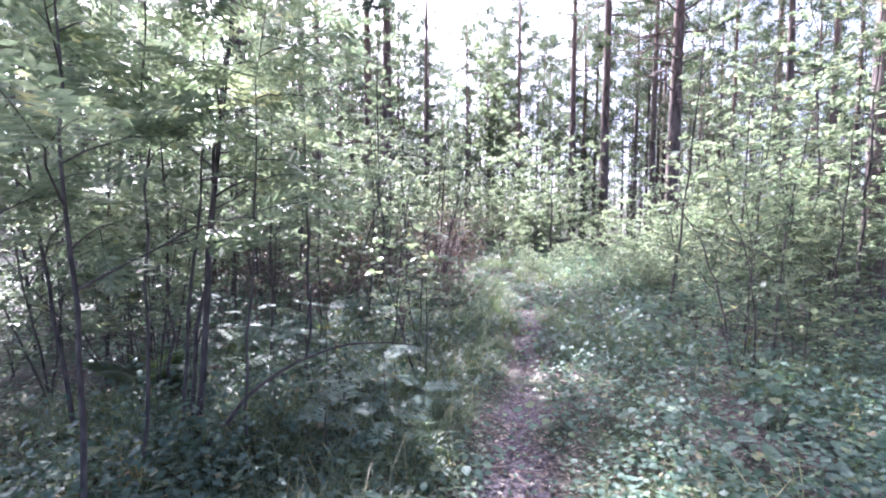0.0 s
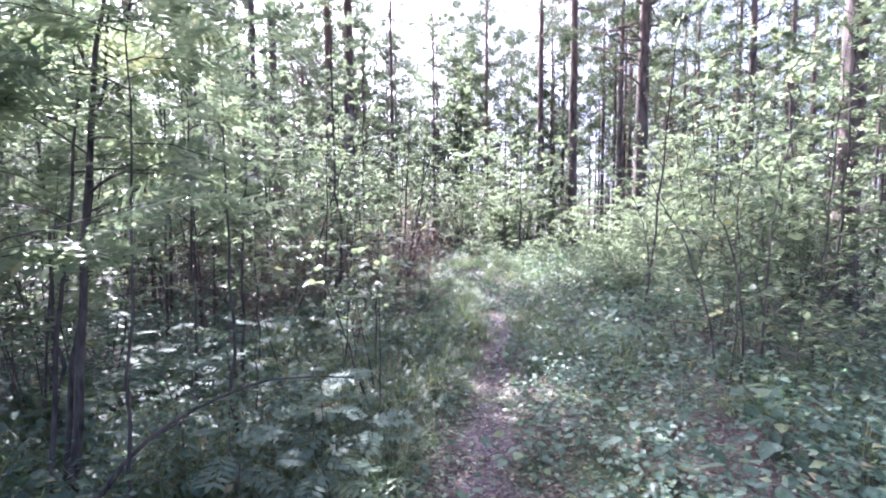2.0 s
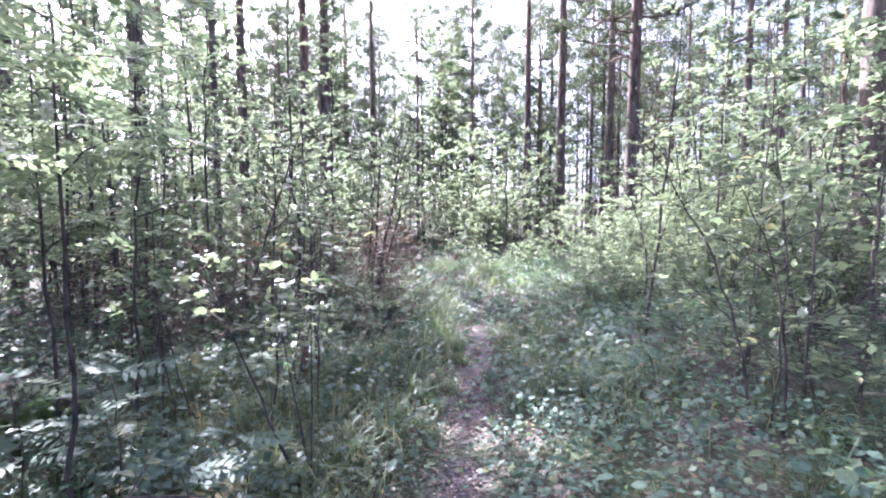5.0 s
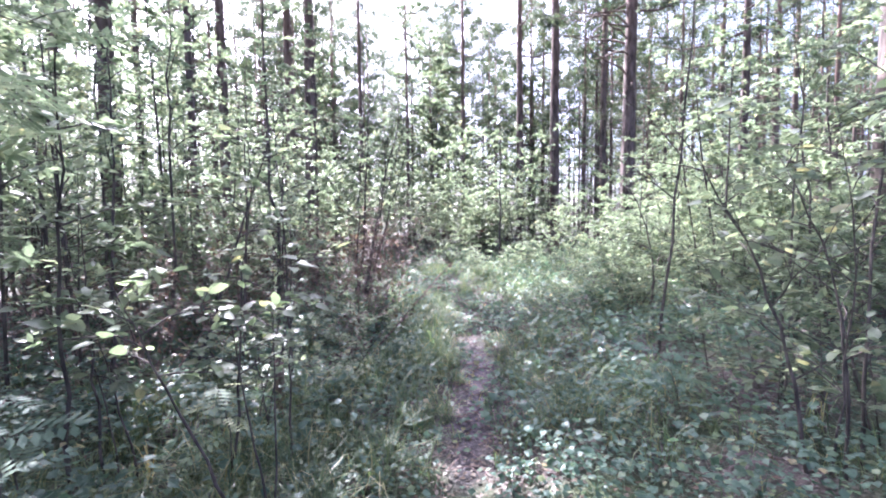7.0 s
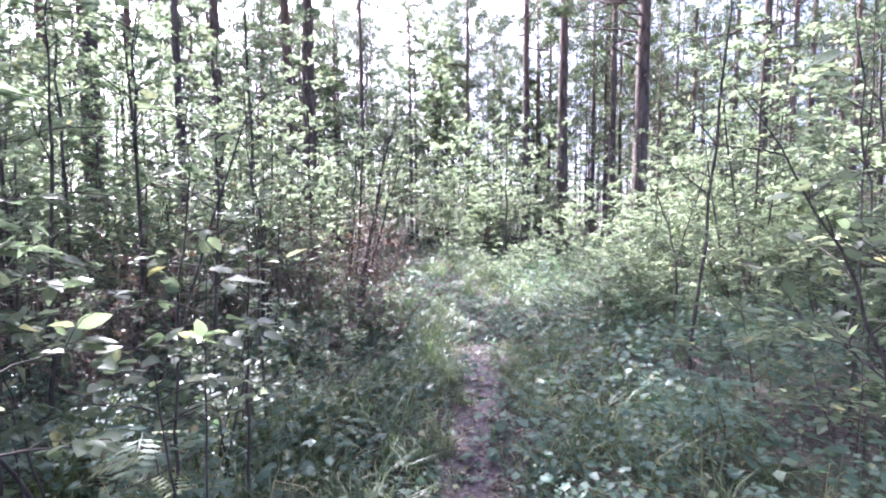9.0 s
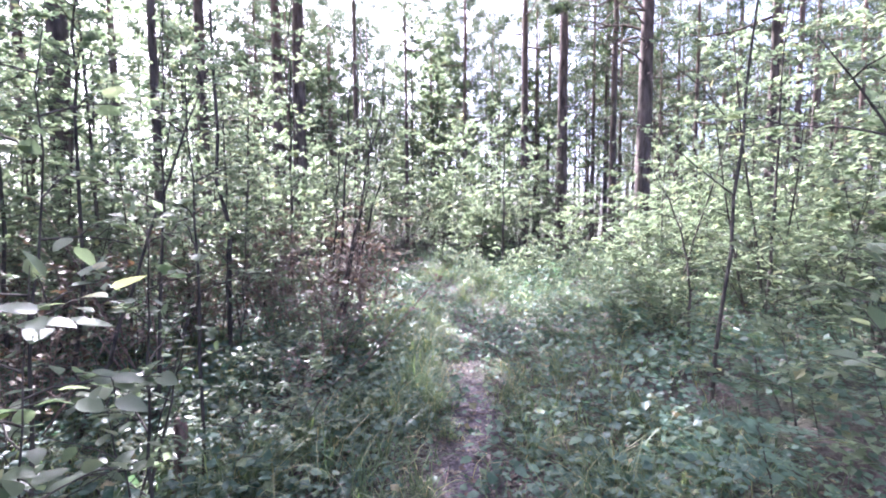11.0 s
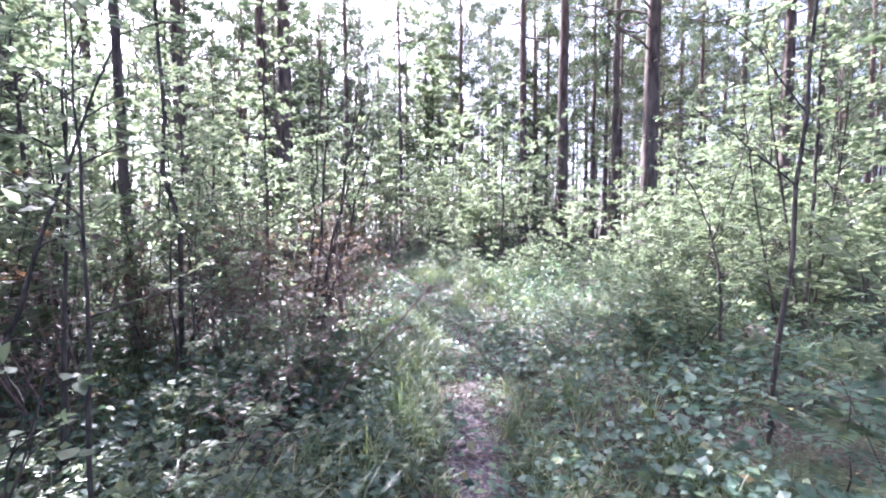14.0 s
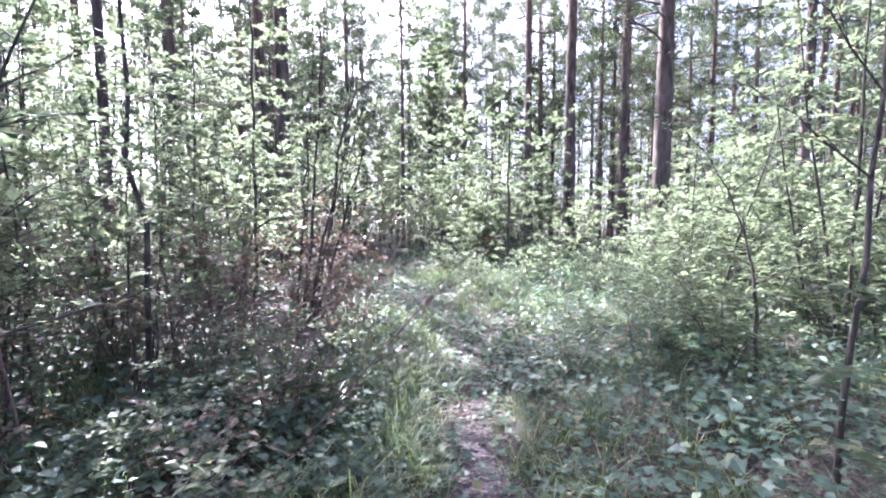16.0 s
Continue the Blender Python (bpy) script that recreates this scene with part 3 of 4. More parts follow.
sapling(on(-1.15, 4.6), (-0.15, 0, 1.7), 0.010, 15, "low shrub with broad oval leaves in flat layers", 8, 0.55, 20, 0.09, SIMPLE, 0.55, stems=3, fan=0.25, up=0.1, name="shrub", category="shrub")
sapling(on(-0.23, 4.65), (0.05, 0.0, 1.5), 0.009, 16, SAP, 7, 0.35, 12, 0.06, SIMPLE, 0.4)
sapling(on(-0.35, 5.5), (-0.2, 0.4, 2.6), 0.012, 17, SAP, 7, 0.6, 15, 0.07, SIMPLE, 0.4)
sapling(on(-1.4, 6.0), (0.9, 0.4, 2.9), 0.016, 18, SAP, 7, 0.7, 16, 0.075, SIMPLE, 0.45)
sapling(on(-1.0, 6.3), (0.1, 0.2, 3.1), 0.015, 19, SAP, 7, 0.7, 17, 0.07, SIMPLE, 0.4)
sapling(on(-1.75, 5.6), (0.05, 0.2, 3.4), 0.018, 20, SAP, 8, 0.75, 18, 0.07, SIMPLE, 0.4)
sapling(on(-1.95, 7.0), (0.15, 0.1, 4.4), 0.02, 61, SAP, 15, 0.95, 36, 0.08, SIMPLE, 0.5)
sapling(on(-2.75, 7.4), (-0.2, 0.3, 4.9), 0.022, 62, SAP, 15, 1.0, 38, 0.08, SIMPLE, 0.45)
# made this tall so that its added crown shades the path near the start
sapling(on(-1.0, 7.8), (-0.15, 0.0, 6.3), 0.024, 63, SAP, 17, 1.15, 46, 0.085, SIMPLE, 0.62)
sapling(on(-0.9, 10.2), (0.1, 0.0, 6.2), 0.026, 66, "young tree with a tall column of green leaves before two pines", 22, 0.75, 60, 0.085, SIMPLE, 0.22)
sapling(on(-1.35, 9.4), (0.15, 0.1, 4.4), 0.02, 67, SAP, 16, 0.7, 44, 0.075, SIMPLE, 0.35)
sapling(on(-0.12, 8.8), (0.97, 0.1, 3.9), 0.024, 21, "leaning clump of thin dark stems with small leaves", 7, 0.6, 26, 0.055, SIMPLE, 0.4, stems=6, fan=0.38, name="shrub", category="shrub")
sapling(on(-0.75, 7.3), (0.2, 0.1, 2.2), 0.012, 22, SAP, 9, 0.5, 22, 0.06, SIMPLE, 0.4, stems=2, fan=0.2)

bush_kinds = [sapling((40 + 3 * k, -40, 0), (0.1 * k - 0.3, 0.1, 1.5 + 0.3 * k), 0.011, 300 + k, BUSH, 8, 0.62, 34, 0.06 + 0.005 * k, DIAMOND, 0.3, stems=3, fan=0.38, name="shrub", category="shrub",
                      group="shrubs of the undergrowth", whole=True, tilt=0.28, up=0.2) for k in range(5)]
low_kinds = [sapling((40 + 3 * k, -36, 0), (0.1 * k - 0.2, 0.1, 0.6 + 0.12 * k), 0.006, 310 + k, "low leafy bush with thin stems and small oval leaves", 7, 0.4, 24, 0.042 + 0.004 * k, DIAMOND, 0.2, stems=4, fan=0.3, name="low_bush",
                     category="low bush", group="low bushes beside the path", whole=True, tilt=0.28, up=0.15) for k in range(5)]
tall_shrubs = [sapling((40 + 3 * k, -42, 0), (0.15 * k - 0.3, 0.1, 2.4 + 0.5 * k), 0.016, 330 + k, "tall leafy shrub with many thin stems among the pines", 8, 0.95, 27, 0.12, DIAMOND, 0.22, stems=3, fan=0.6, name="tall_shrub",
                       category="tall shrub", group="tall shrubs among the pines", whole=True, tilt=0.28, up=0.2) for k in range(5)]
sap_kinds = [sapling((40 + 3 * k, -46, 0), (0.2 * k - 0.3, 0.2, 2.8 + 0.5 * k), 0.018, 320 + k, SAP, 16, 0.85, 52, 0.062, DIAMOND, 0.2, group="young trees of the undergrowth", whole=True, tilt=0.28, up=0.2) for k in range(5)]
tall_kinds = [sapling((40 + 3 * k, -56, 0), (0.25 * k - 0.4, 0.2, 5.0 + 0.8 * k), 0.034, 340 + k, "tall thin birch sapling with an airy leafy crown", 24, 1.3, 74, 0.078, DIAMOND, 0.14, name="birch_sapling", category="young birch",
                      group="tall saplings among the pines", whole=True) for k in range(4)]

far_kinds = [sapling((40 + 3 * k, -66, 0), (0.3 * k - 0.4, 0.2, 9.0 + 1.5 * k), 0.06, 360 + k, "slender birch with a high pale green crown", 28, 2.1, 60, 0.2, DIAMOND, 0.2, name="birch_tree", category="birch",
                     group="birches among the far pines", whole=True, tilt=0.5) for k in range(3)]
brush_kinds = [sapling((40 + 3 * k, -76, 0), (0.1 * k - 0.1, 0.1, 1.1 + 0.25 * k), 0.009, 380 + k, "dry brushwood of bare brown stems with a few dead leaves", 6, 0.4, 7, 0.05, DIAMOND, 0.2, stems=6, fan=0.4,
                       name="brushwood", category="dry brush", group="dry brushwood in the thicket", whole=True, leaf_mat=M_DEAD) for k in range(3)]


def plant_out(kinds, count, seed, y0, y1, reach, clear, power=1.0, sizes=(0.75, 1.15)):
    """Copies of kinds over a stretch of the wood; reach: how far to each side, clear: how wide the way stays free to its left and right."""
    r = np.random.default_rng(seed)
    n = 0
    while n < count:
        y = y0 + (y1 - y0) * r.uniform() ** power
        x = r.uniform(-reach[0] - 0.55 * y, reach[1] + 0.75 * y)
        off = x - trail(y)
        if -clear[0] < off < clear[1]:
            continue
        if min((x - p[0]) ** 2 + (y - p[1]) ** 2 for p in PINES) < 0.12:
            continue
        k = kinds[int(r.integers(0, len(kinds)))]
        copy_thing(k, pose(x, y, float(land(x, y)) - 0.02, r.normal(0, 4), r.normal(0, 4), r.uniform(0, 360)) @ Matrix.Scale(r.uniform(*sizes), 4))
        n += 1


def flank(kinds, count, seed, y0, y1, near, out, sizes):
    """Copies of kinds to one side of the wood, from near to out, both in metres to the side for each metre ahead."""
    r = np.random.default_rng(seed)
    for n in range(count):
        y = r.uniform(y0, y1)
        x = 0.8 + (y - 2.5) * r.uniform(near, out)
        k = kinds[n % len(kinds)]
        copy_thing(k, pose(x, y, float(land(x, y)) - 0.02, r.normal(0, 4), r.normal(0, 4), r.uniform(0, 360)) @ Matrix.Scale(r.uniform(*sizes), 4))


flank(sap_kinds, 9, 71, 9, 18, -1.2, -0.5, (0.8, 1.1))
flank(bush_kinds, 14, 72, 8, 18, -1.25, -0.45, (0.8, 1.3))
flank(tall_kinds, 10, 73, 13, 22, -1.15, -0.45, (0.75, 1.1))
flank(far_kinds, 18, 74, 22, 44, -1.1, -0.4, (0.8, 1.25))
flank(tall_shrubs, 22, 75, 18, 36, -1.1, -0.35, (0.87, 1.36))
flank(far_kinds, 14, 76, 24, 48, 0.2, 1.1, (0.75, 1.2))
flank(tall_shrubs, 16, 77, 14, 32, 0.55, 1.15, (0.81, 1.24))
flank(sap_kinds, 10, 78, 9, 18, 0.5, 1.15, (0.8, 1.1))
flank(far_kinds, 14, 79, 26, 42, -0.34, 0.12, (0.85, 1.2))
plant_out(far_kinds, 22, 51, 26, 60, (-6.0, 2.0), (1.6, 1.4), sizes=(0.8, 1.3))
plant_out(brush_kinds, 24, 52, 5.5, 11.0, (0.0, 0.0), (1.2, 30.0))
brush_r = np.random.default_rng(56)
for k in range(12):
    y = brush_r.uniform(6.4, 9.6)
    x = trail(y) - brush_r.uniform(1.25, 3.9)
    copy_thing(brush_kinds[k % 3], pose(x, y, float(land(x, y)) - 0.02, 0, 0, 71 * k) @ Matrix.Scale(brush_r.uniform(1.0, 1.5), 4))
plant_out(bush_kinds, 12, 40, 3.0, 6.0, (1.5, 2.0), (2.9, 3.9))
plant_out(sap_kinds, 11, 48, 3.2, 7.5, (1.5, 2.0), (2.9, 4.0))
plant_out(bush_kinds, 34, 41, 7.0, 14.5, (0.5, 1.5), (2.3, 60.0))
plant_out(bush_kinds, 56, 53, 5.6, 14.5, (0.5, 1.5), (60.0, 3.0))
plant_out(tall_shrubs, 46, 42, 14.8, 24, (1.0, 2.0), (2.5, 3.0), sizes=(0.62, 1.18))
plant_out(bush_kinds, 14, 54, 14.0, 17, (-9.5, -8.0), (1.4, 1.7), sizes=(0.7, 1.1))
plant_out(tall_shrubs, 30, 55, 17, 25, (-9.0, -8.0), (1.1, 1.0), sizes=(0.93, 1.43))
plant_out(tall_shrubs, 48, 43, 24, 42, (0.0, 2.0), (1.3, 1.2), sizes=(0.93, 1.49))
plant_out(tall_shrubs, 8, 58, 24, 36, (-14.0, -14.0), (0.2, 0.2), sizes=(0.68, 1.12))
plant_out(sap_kinds, 54, 44, 7.5, 15, (1.0, 1.0), (2.3, 3.6))
plant_out(sap_kinds, 38, 45, 15, 30, (1.0, 2.0), (0.5, 0.5), sizes=(0.8, 1.2))
plant_out(tall_kinds, 24, 46, 9.0, 22, (1.0, -12.0), (2.2, 5.0), sizes=(0.8, 1.1))
flank(tall_kinds, 9, 80, 12, 22, 0.62, 1.1, (0.65, 0.9))
for k, (x, y, sc) in enumerate([(-4.4, 4.9, 0.85), (-4.9, 5.7, 0.9), (-5.6, 6.4, 0.95), (-3.4, 7.4, 0.9), (-4.4, 6.8, 1.0), (-2.6, 6.6, 0.7), (-2.6, 8.6, 0.85), (-4.3, 8.6, 0.8), (-5.0, 7.4, 0.8), (-3.7, 10.4, 0.85), (-6.2, 10.0, 0.9), (-1.6, 12.2, 0.62), (-0.9, 13.6, 0.7), (-2.4, 11.4, 0.6), (-0.2, 15.2, 0.65), (-3.1, 13.0, 0.75), (8.6, 12.9, 0.6), (10.4, 14.4, 0.7), (-0.6, 19.0, 0.7)]):
    copy_thing(tall_kinds[k % 4], pose(x, y, float(land(x, y)) - 0.02, 0, 0, 83 * k) @ Matrix.Scale(sc, 4))
for k, (x, y, sc) in enumerate([(0.2, 19.5, 0.55), (1.5, 20.4, 0.6), (0.7, 22.5, 0.75), (1.7, 24.0, 0.9), (-0.3, 24.5, 0.95), (0.8, 26.5, 1.1), (2.2, 28.0, 1.3), (0.0, 29.0, 1.3), (1.2, 31.0, 1.5), (-0.6, 21.5, 0.7), (2.3, 21.5, 0.8)]):
    copy_thing(bush_kinds[k % 5], pose(x, y, float(land(x, y)) - 0.02, 0, 0, 61 * k) @ Matrix.Scale(sc, 4))
for k, (x, y, sc) in enumerate([(0.9, 36.0, 0.75), (1.9, 42.0, 0.9), (0.4, 47.0, 1.0), (2.6, 52.0, 1.2), (1.2, 56.0, 1.3)]):
    copy_thing(far_kinds[k % 3], pose(x, y, float(land(x, y)) - 0.02, 0, 0, 61 * k) @ Matrix.Scale(sc, 4))
plant_out(tall_kinds, 8, 49, 19, 27, (-8.5, -8.5), (1.0, 0.9), sizes=(0.5, 0.7))
plant_out(sap_kinds, 14, 50, 14.5, 20, (-7.5, -7.0), (0.9, 0.8), sizes=(0.7, 1.0))
plant_out(tall_kinds, 26, 47, 26, 46, (0.0, 1.0), (0.6, 0.6), sizes=(0.7, 1.0))

# knee-high growth over the open ground beside the way
low_r = np.random.default_rng(77)
for k in range(22):
    y = low_r.uniform(7.2, 13.5) if k < 16 else low_r.uniform(5.6, 8.0)
    x = trail(y) + (low_r.uniform(0.7, 3.0) if k < 16 else low_r.uniform(-1.9, -0.7))
    copy_thing(low_kinds[k % 5], pose(x, y, float(land(x, y)) - 0.02, 0, 0, 61 * k) @ Matrix.Scale(low_r.uniform(0.6, 1.1), 4))

side_r = np.random.default_rng(78)
for k in range(34):
    y = side_r.uniform(6.8, 13.5)
    x = trail(y) + side_r.uniform(1.9 if y < 9 else 1.3, 6.5)
    copy_thing(low_kinds[k % 5], pose(x, y, float(land(x, y)) - 0.02, 0, 0, 61 * k) @ Matrix.Scale(side_r.uniform(0.8, 1.5), 4))
for k, (x, y, sc) in enumerate([(-3.2, 3.0, 0.6), (-3.8, 4.0, 0.7), (-4.4, 5.0, 0.75), (-4.9, 6.0, 0.8), (-3.9, 3.3, 0.6), (-5.5, 7.0, 0.85), (-4.6, 3.6, 0.7), (-5.4, 4.8, 0.8)]):
    copy_thing(low_kinds[k % 5], pose(x, y, float(land(x, y)) - 0.02, 0, 0, 47 * k) @ Matrix.Scale(1.8 * sc, 4))

# the wood goes on behind the start
for k, (x, y, sc) in enumerate([(-3.6, -1.2, 0.5), (-2.8, -3.4, 0.6), (3.4, -1.6, 0.5), (2.6, -4.2, 0.6), (5.2, 0.4, 0.6), (-5.2, 0.6, 0.6), (0.6, -6.5, 0.7), (-4.8, -5.2, 0.7), (4.9, -4.6, 0.7), (6.8, 2.2, 0.7)]):
    copy_thing(tall_shrubs[k % 5], pose(x, y, float(land(x, y)) - 0.02, 0, 0, 53 * k) @ Matrix.Scale(sc, 4))

# growth that closes the far end of the way
for kind, spots in ((bush_kinds, ((1.0, 20.5, 1.0), (0.3, 22.0, 1.3), (1.6, 23.0, 1.3), (0.8, 25.0, 1.6), (1.3, 28.5, 1.9), (0.3, 30.0, 2.0))),
                    (sap_kinds, ((0.7, 23.5, 0.8), (1.35, 26.5, 1.0), (0.5, 29.0, 1.2))),
                    (tall_kinds, ((1.0, 31.0, 0.95), (0.4, 35.0, 1.2), (1.3, 38.0, 1.3))),
                    (far_kinds, ((0.8, 42.0, 0.9), (1.6, 47.0, 1.1), (0.1, 50.0, 1.1)))):
    for k, (x, y, big) in enumerate(spots):
        copy_thing(kind[k % len(kind)], pose(x, y, float(land(x, y)) - 0.02, 2, -2, 77 * k) @ Matrix.Scale(big, 4))


# ---------------------------------------------------------------- low plants
def herb(at, seed, height, count, size, name="woodland_herb", label="low woodland herb with rounded green leaves", shape=None):
    r = np.random.default_rng(seed)
    plant = thing(name, label, "herb", at, "herbs beside the path")
    for k in range(count):
        a = k * 2.4 + r.uniform(-0.5, 0.5)
        reach = height * r.uniform(0.3, 0.9)
        top = np.array((math.cos(a) * reach, math.sin(a) * reach, height * r.uniform(0.55, 1.0)))
        stalk = tube(curve((0, 0, -0.02), top, (0, 0, 0.06 * height), 4, r), np.linspace(0.0022, 0.0012, 4), 3)
        side, d, nor = leaf_frames(np.array([(math.cos(a), math.sin(a), -0.15)]), r, 0.2)
        s = size * r.uniform(0.7, 1.25)
        tv, tf = shape or OVATE
        blade = top + s * (tv[:, 0:1] * 1.35 * side + tv[:, 1:2] * d + tv[:, 2:3] * nor)
        part("leaf", join([stalk, (blade, tf)]), M_HERB_ONE, plant)
    return plant


herb_kinds = [herb((50 + 2 * k, -50, 0), 400 + k, (0.12, 0.17, 0.22, 0.3, 0.36)[k], (6, 7, 8, 7, 6)[k], (0.048, 0.054, 0.06, 0.068, 0.085)[k]) for k in range(5)]


def scatter_herbs():
    r = np.random.default_rng(5)
    n = 0
    while n < 170:
        y = r.uniform(1.6, 8.5)
        off = r.uniform(-2.2, 2.4)
        if abs(off) < 0.13 or (abs(off) < 0.3 and r.uniform() < 0.45):
            continue
        x = trail(y) + off
        k = int(min(4, r.integers(0, 3) + (abs(off) > 0.7) + (abs(off) > 1.1) * r.integers(0, 2)))
        copy_thing(herb_kinds[k], pose(x, y, float(land(x, y)), 0, 0, r.uniform(0, 360)) @ Matrix.Scale(r.uniform(0.75, 1.2), 4))
        n += 1


scatter_herbs()


for k, (x, y) in enumerate([(1.75, 2.45), (2.05, 2.75), (1.6, 2.9), (2.3, 2.5), (2.35, 3.1), (-0.75, 4.75), (-1.0, 5.1), (-0.55, 5.2), (-1.35, 5.0), (-0.25, 4.9), (-0.4, 5.5), (-0.1, 5.4), (-0.75, 5.6), (0.0, 6.0), (-0.45, 6.1)]):
    plant = herb(on(x, y), 450 + k, 0.2, 7, 0.125, "broad_leaved_plant", "broad-leaved green plant with long oval leaves", LANCE)


def ground_cover():
    r = np.random.default_rng(9)
    n = 118000
    y = np.where(r.uniform(0, 1, n) < 0.2, r.uniform(-8, 2, n), 1.4 + 20 * r.uniform(0, 1, n) ** 1.55)
    x = trail(y) + r.normal(0, 1, n) * (1.8 + 0.28 * np.clip(y, 0, 30))
    off = np.abs(x - trail(y))
    lump = 0.5 + 0.5 * np.sin(2.3 * x + 1.1 * y) * np.sin(1.9 * y - 0.8 * x + 1) + 0.35 * np.sin(5.1 * x - 4.3 * y)
    bare = np.sin(1.15 * x + 2.4) * np.sin(1.55 * y + 0.4) + 0.5 * np.sin(3.3 * x - 2.1 * y + 1.0)
    lump = np.where((bare > 0.85) & (y > 4.5), -0.2, lump)
    lump = np.where((off < 0.3) & (y > 8), 0.7, lump)
    lump = np.where((x < trail(y) - 0.6) & (y > 4.8) & (y < 9), np.maximum(lump, 0.75), lump)
    lump = np.where((x > trail(y) + 0.5) & (y > 4.5) & (y < 11), np.maximum(lump, 0.45), lump)
    lump = np.where(np.hypot(x - 2.9, y - 5.8) < 0.3, -0.2, lump)
    keep = (r.uniform(0, 1, n) < np.clip((off - 0.05) * 1.7, np.where(y > 8, 0.8, np.where(y > 5, 0.4, 0.2)), 1) * np.clip(0.15 + lump, 0.1, 1))
    x, y, off, lump = x[keep], y[keep], off[keep], lump[keep]
    h = (0.03 + np.clip(off, 0, 1.3) * 0.17 * r.uniform(0.2, 1.3, len(x)) * (0.5 + np.clip(lump, 0, 1)))
    pos = np.stack([x, y, land(x, y) + h], -1)
    a = r.uniform(0, 2 * np.pi, len(x))
    out = np.stack([np.cos(a), np.sin(a), r.normal(-0.05, 0.25, len(x))], -1)
    size = r.uniform(0.028, 0.08, len(x)) * np.where(y < 5, 0.68, 1.0)
    pieces = [leaves(pos[m], out[m], size[m], (tv * (1.5, 1, 1), tf), r, 0.3) for m, (tv, tf) in ((y < 6.5, SIMPLE), (y >= 6.5, DIAMOND))]
    start = np.cumsum([0] + [len(p[0]) for p in pieces])
    v = np.concatenate([p[0] for p in pieces])
    f = np.concatenate([p[1] + o for p, o in zip(pieces, start)])
    ob = new("low_leaves", mesh_of("low_leaves", v, f, M_HERB, False))
    tagged(ob, "dense carpet of low green leaves over the soil", "ground cover", kind="stuff")


ground_cover()


def herb_layer():
    """Knee-high stalks with leaves in loose layers, thick over the whole wood floor but for the trodden way."""
    r = np.random.default_rng(15)
    n = 6400
    y = 1.8 + 22 * r.uniform(0, 1, n) ** 1.5
    x = trail(y) - 0.4 + r.normal(0, 1, n) * (1.6 + 0.45 * y)
    off = np.abs(x - trail(y))
    clump = np.sin(1.7 * x + 0.9 * y + 1) + np.sin(2.1 * y - 1.3 * x) + 0.6 * np.sin(4.3 * x + 3.1 * y)
    keep = (off > np.where(y > 7.5, 0.05, 0.24)) & (clump > r.uniform(-1.5, 1.4, n))
    x, y, off = x[keep], y[keep], off[keep]
    n = len(x)
    ht = r.uniform(0.12, 0.42, n) * np.clip(0.35 + 0.55 * off, 0.35, 1.25)
    lean = r.normal(0, 0.25, (n, 2)) * ht[:, None]
    base = np.stack([x, y, land(x, y) - 0.02], -1)
    top = base + np.concatenate([lean, ht[:, None]], 1)
    a = r.uniform(0, np.pi, n)
    wide = np.stack([np.cos(a), np.sin(a), 0 * a], -1) * 0.0025
    sv = np.stack([base - wide, base + wide, top], 1).reshape(-1, 3)
    sf = np.arange(3 * n).reshape(n, 3)
    per = 15
    g = np.tile(np.linspace(0.35, 1.0, per), n)
    turn = np.tile(np.arange(per) * 2.4, n) + np.repeat(r.uniform(0, 6.28, n), per)
    root, tip = np.repeat(base, per, 0), np.repeat(top, per, 0)
    reach = np.repeat(0.16 + 0.35 * ht, per) * (1.15 - 0.6 * g) * r.uniform(0.15, 1.0, len(g))
    way = np.stack([np.cos(turn), np.sin(turn), 0 * turn], -1)
    pos = root + (tip - root) * g[:, None] + way * reach[:, None] + np.array((0, 0, 0.25)) * reach[:, None]
    out = way + np.array((0, 0, -0.15)) + r.normal(0, 0.3, pos.shape)
    size = r.uniform(0.035, 0.075, len(g)) * np.repeat(r.choice((0.75, 1.0, 1.35), n), per)
    near = pos[:, 1] < 6.0
    nv, nf = leaves(pos[near], out[near], 0.72 * size[near], (SIMPLE[0] * (1.3, 1, 1), SIMPLE[1]), r, 0.28)
    lv, lf = leaves(pos[~near], out[~near], size[~near], (DIAMOND[0] * (1.25, 1, 1), DIAMOND[1]), r, 0.28)
    v = np.concatenate([sv, nv, lv])
    f = np.concatenate([sf, nf + len(sv), lf + len(sv) + len(nv)])
    ob = new("herb_layer", mesh_of("herb_layer", v, f, M_HERB, False))
    tagged(ob, "knee-high herbs and seedlings with thin stalks and green leaves", "undergrowth", kind="stuff")


herb_layer()


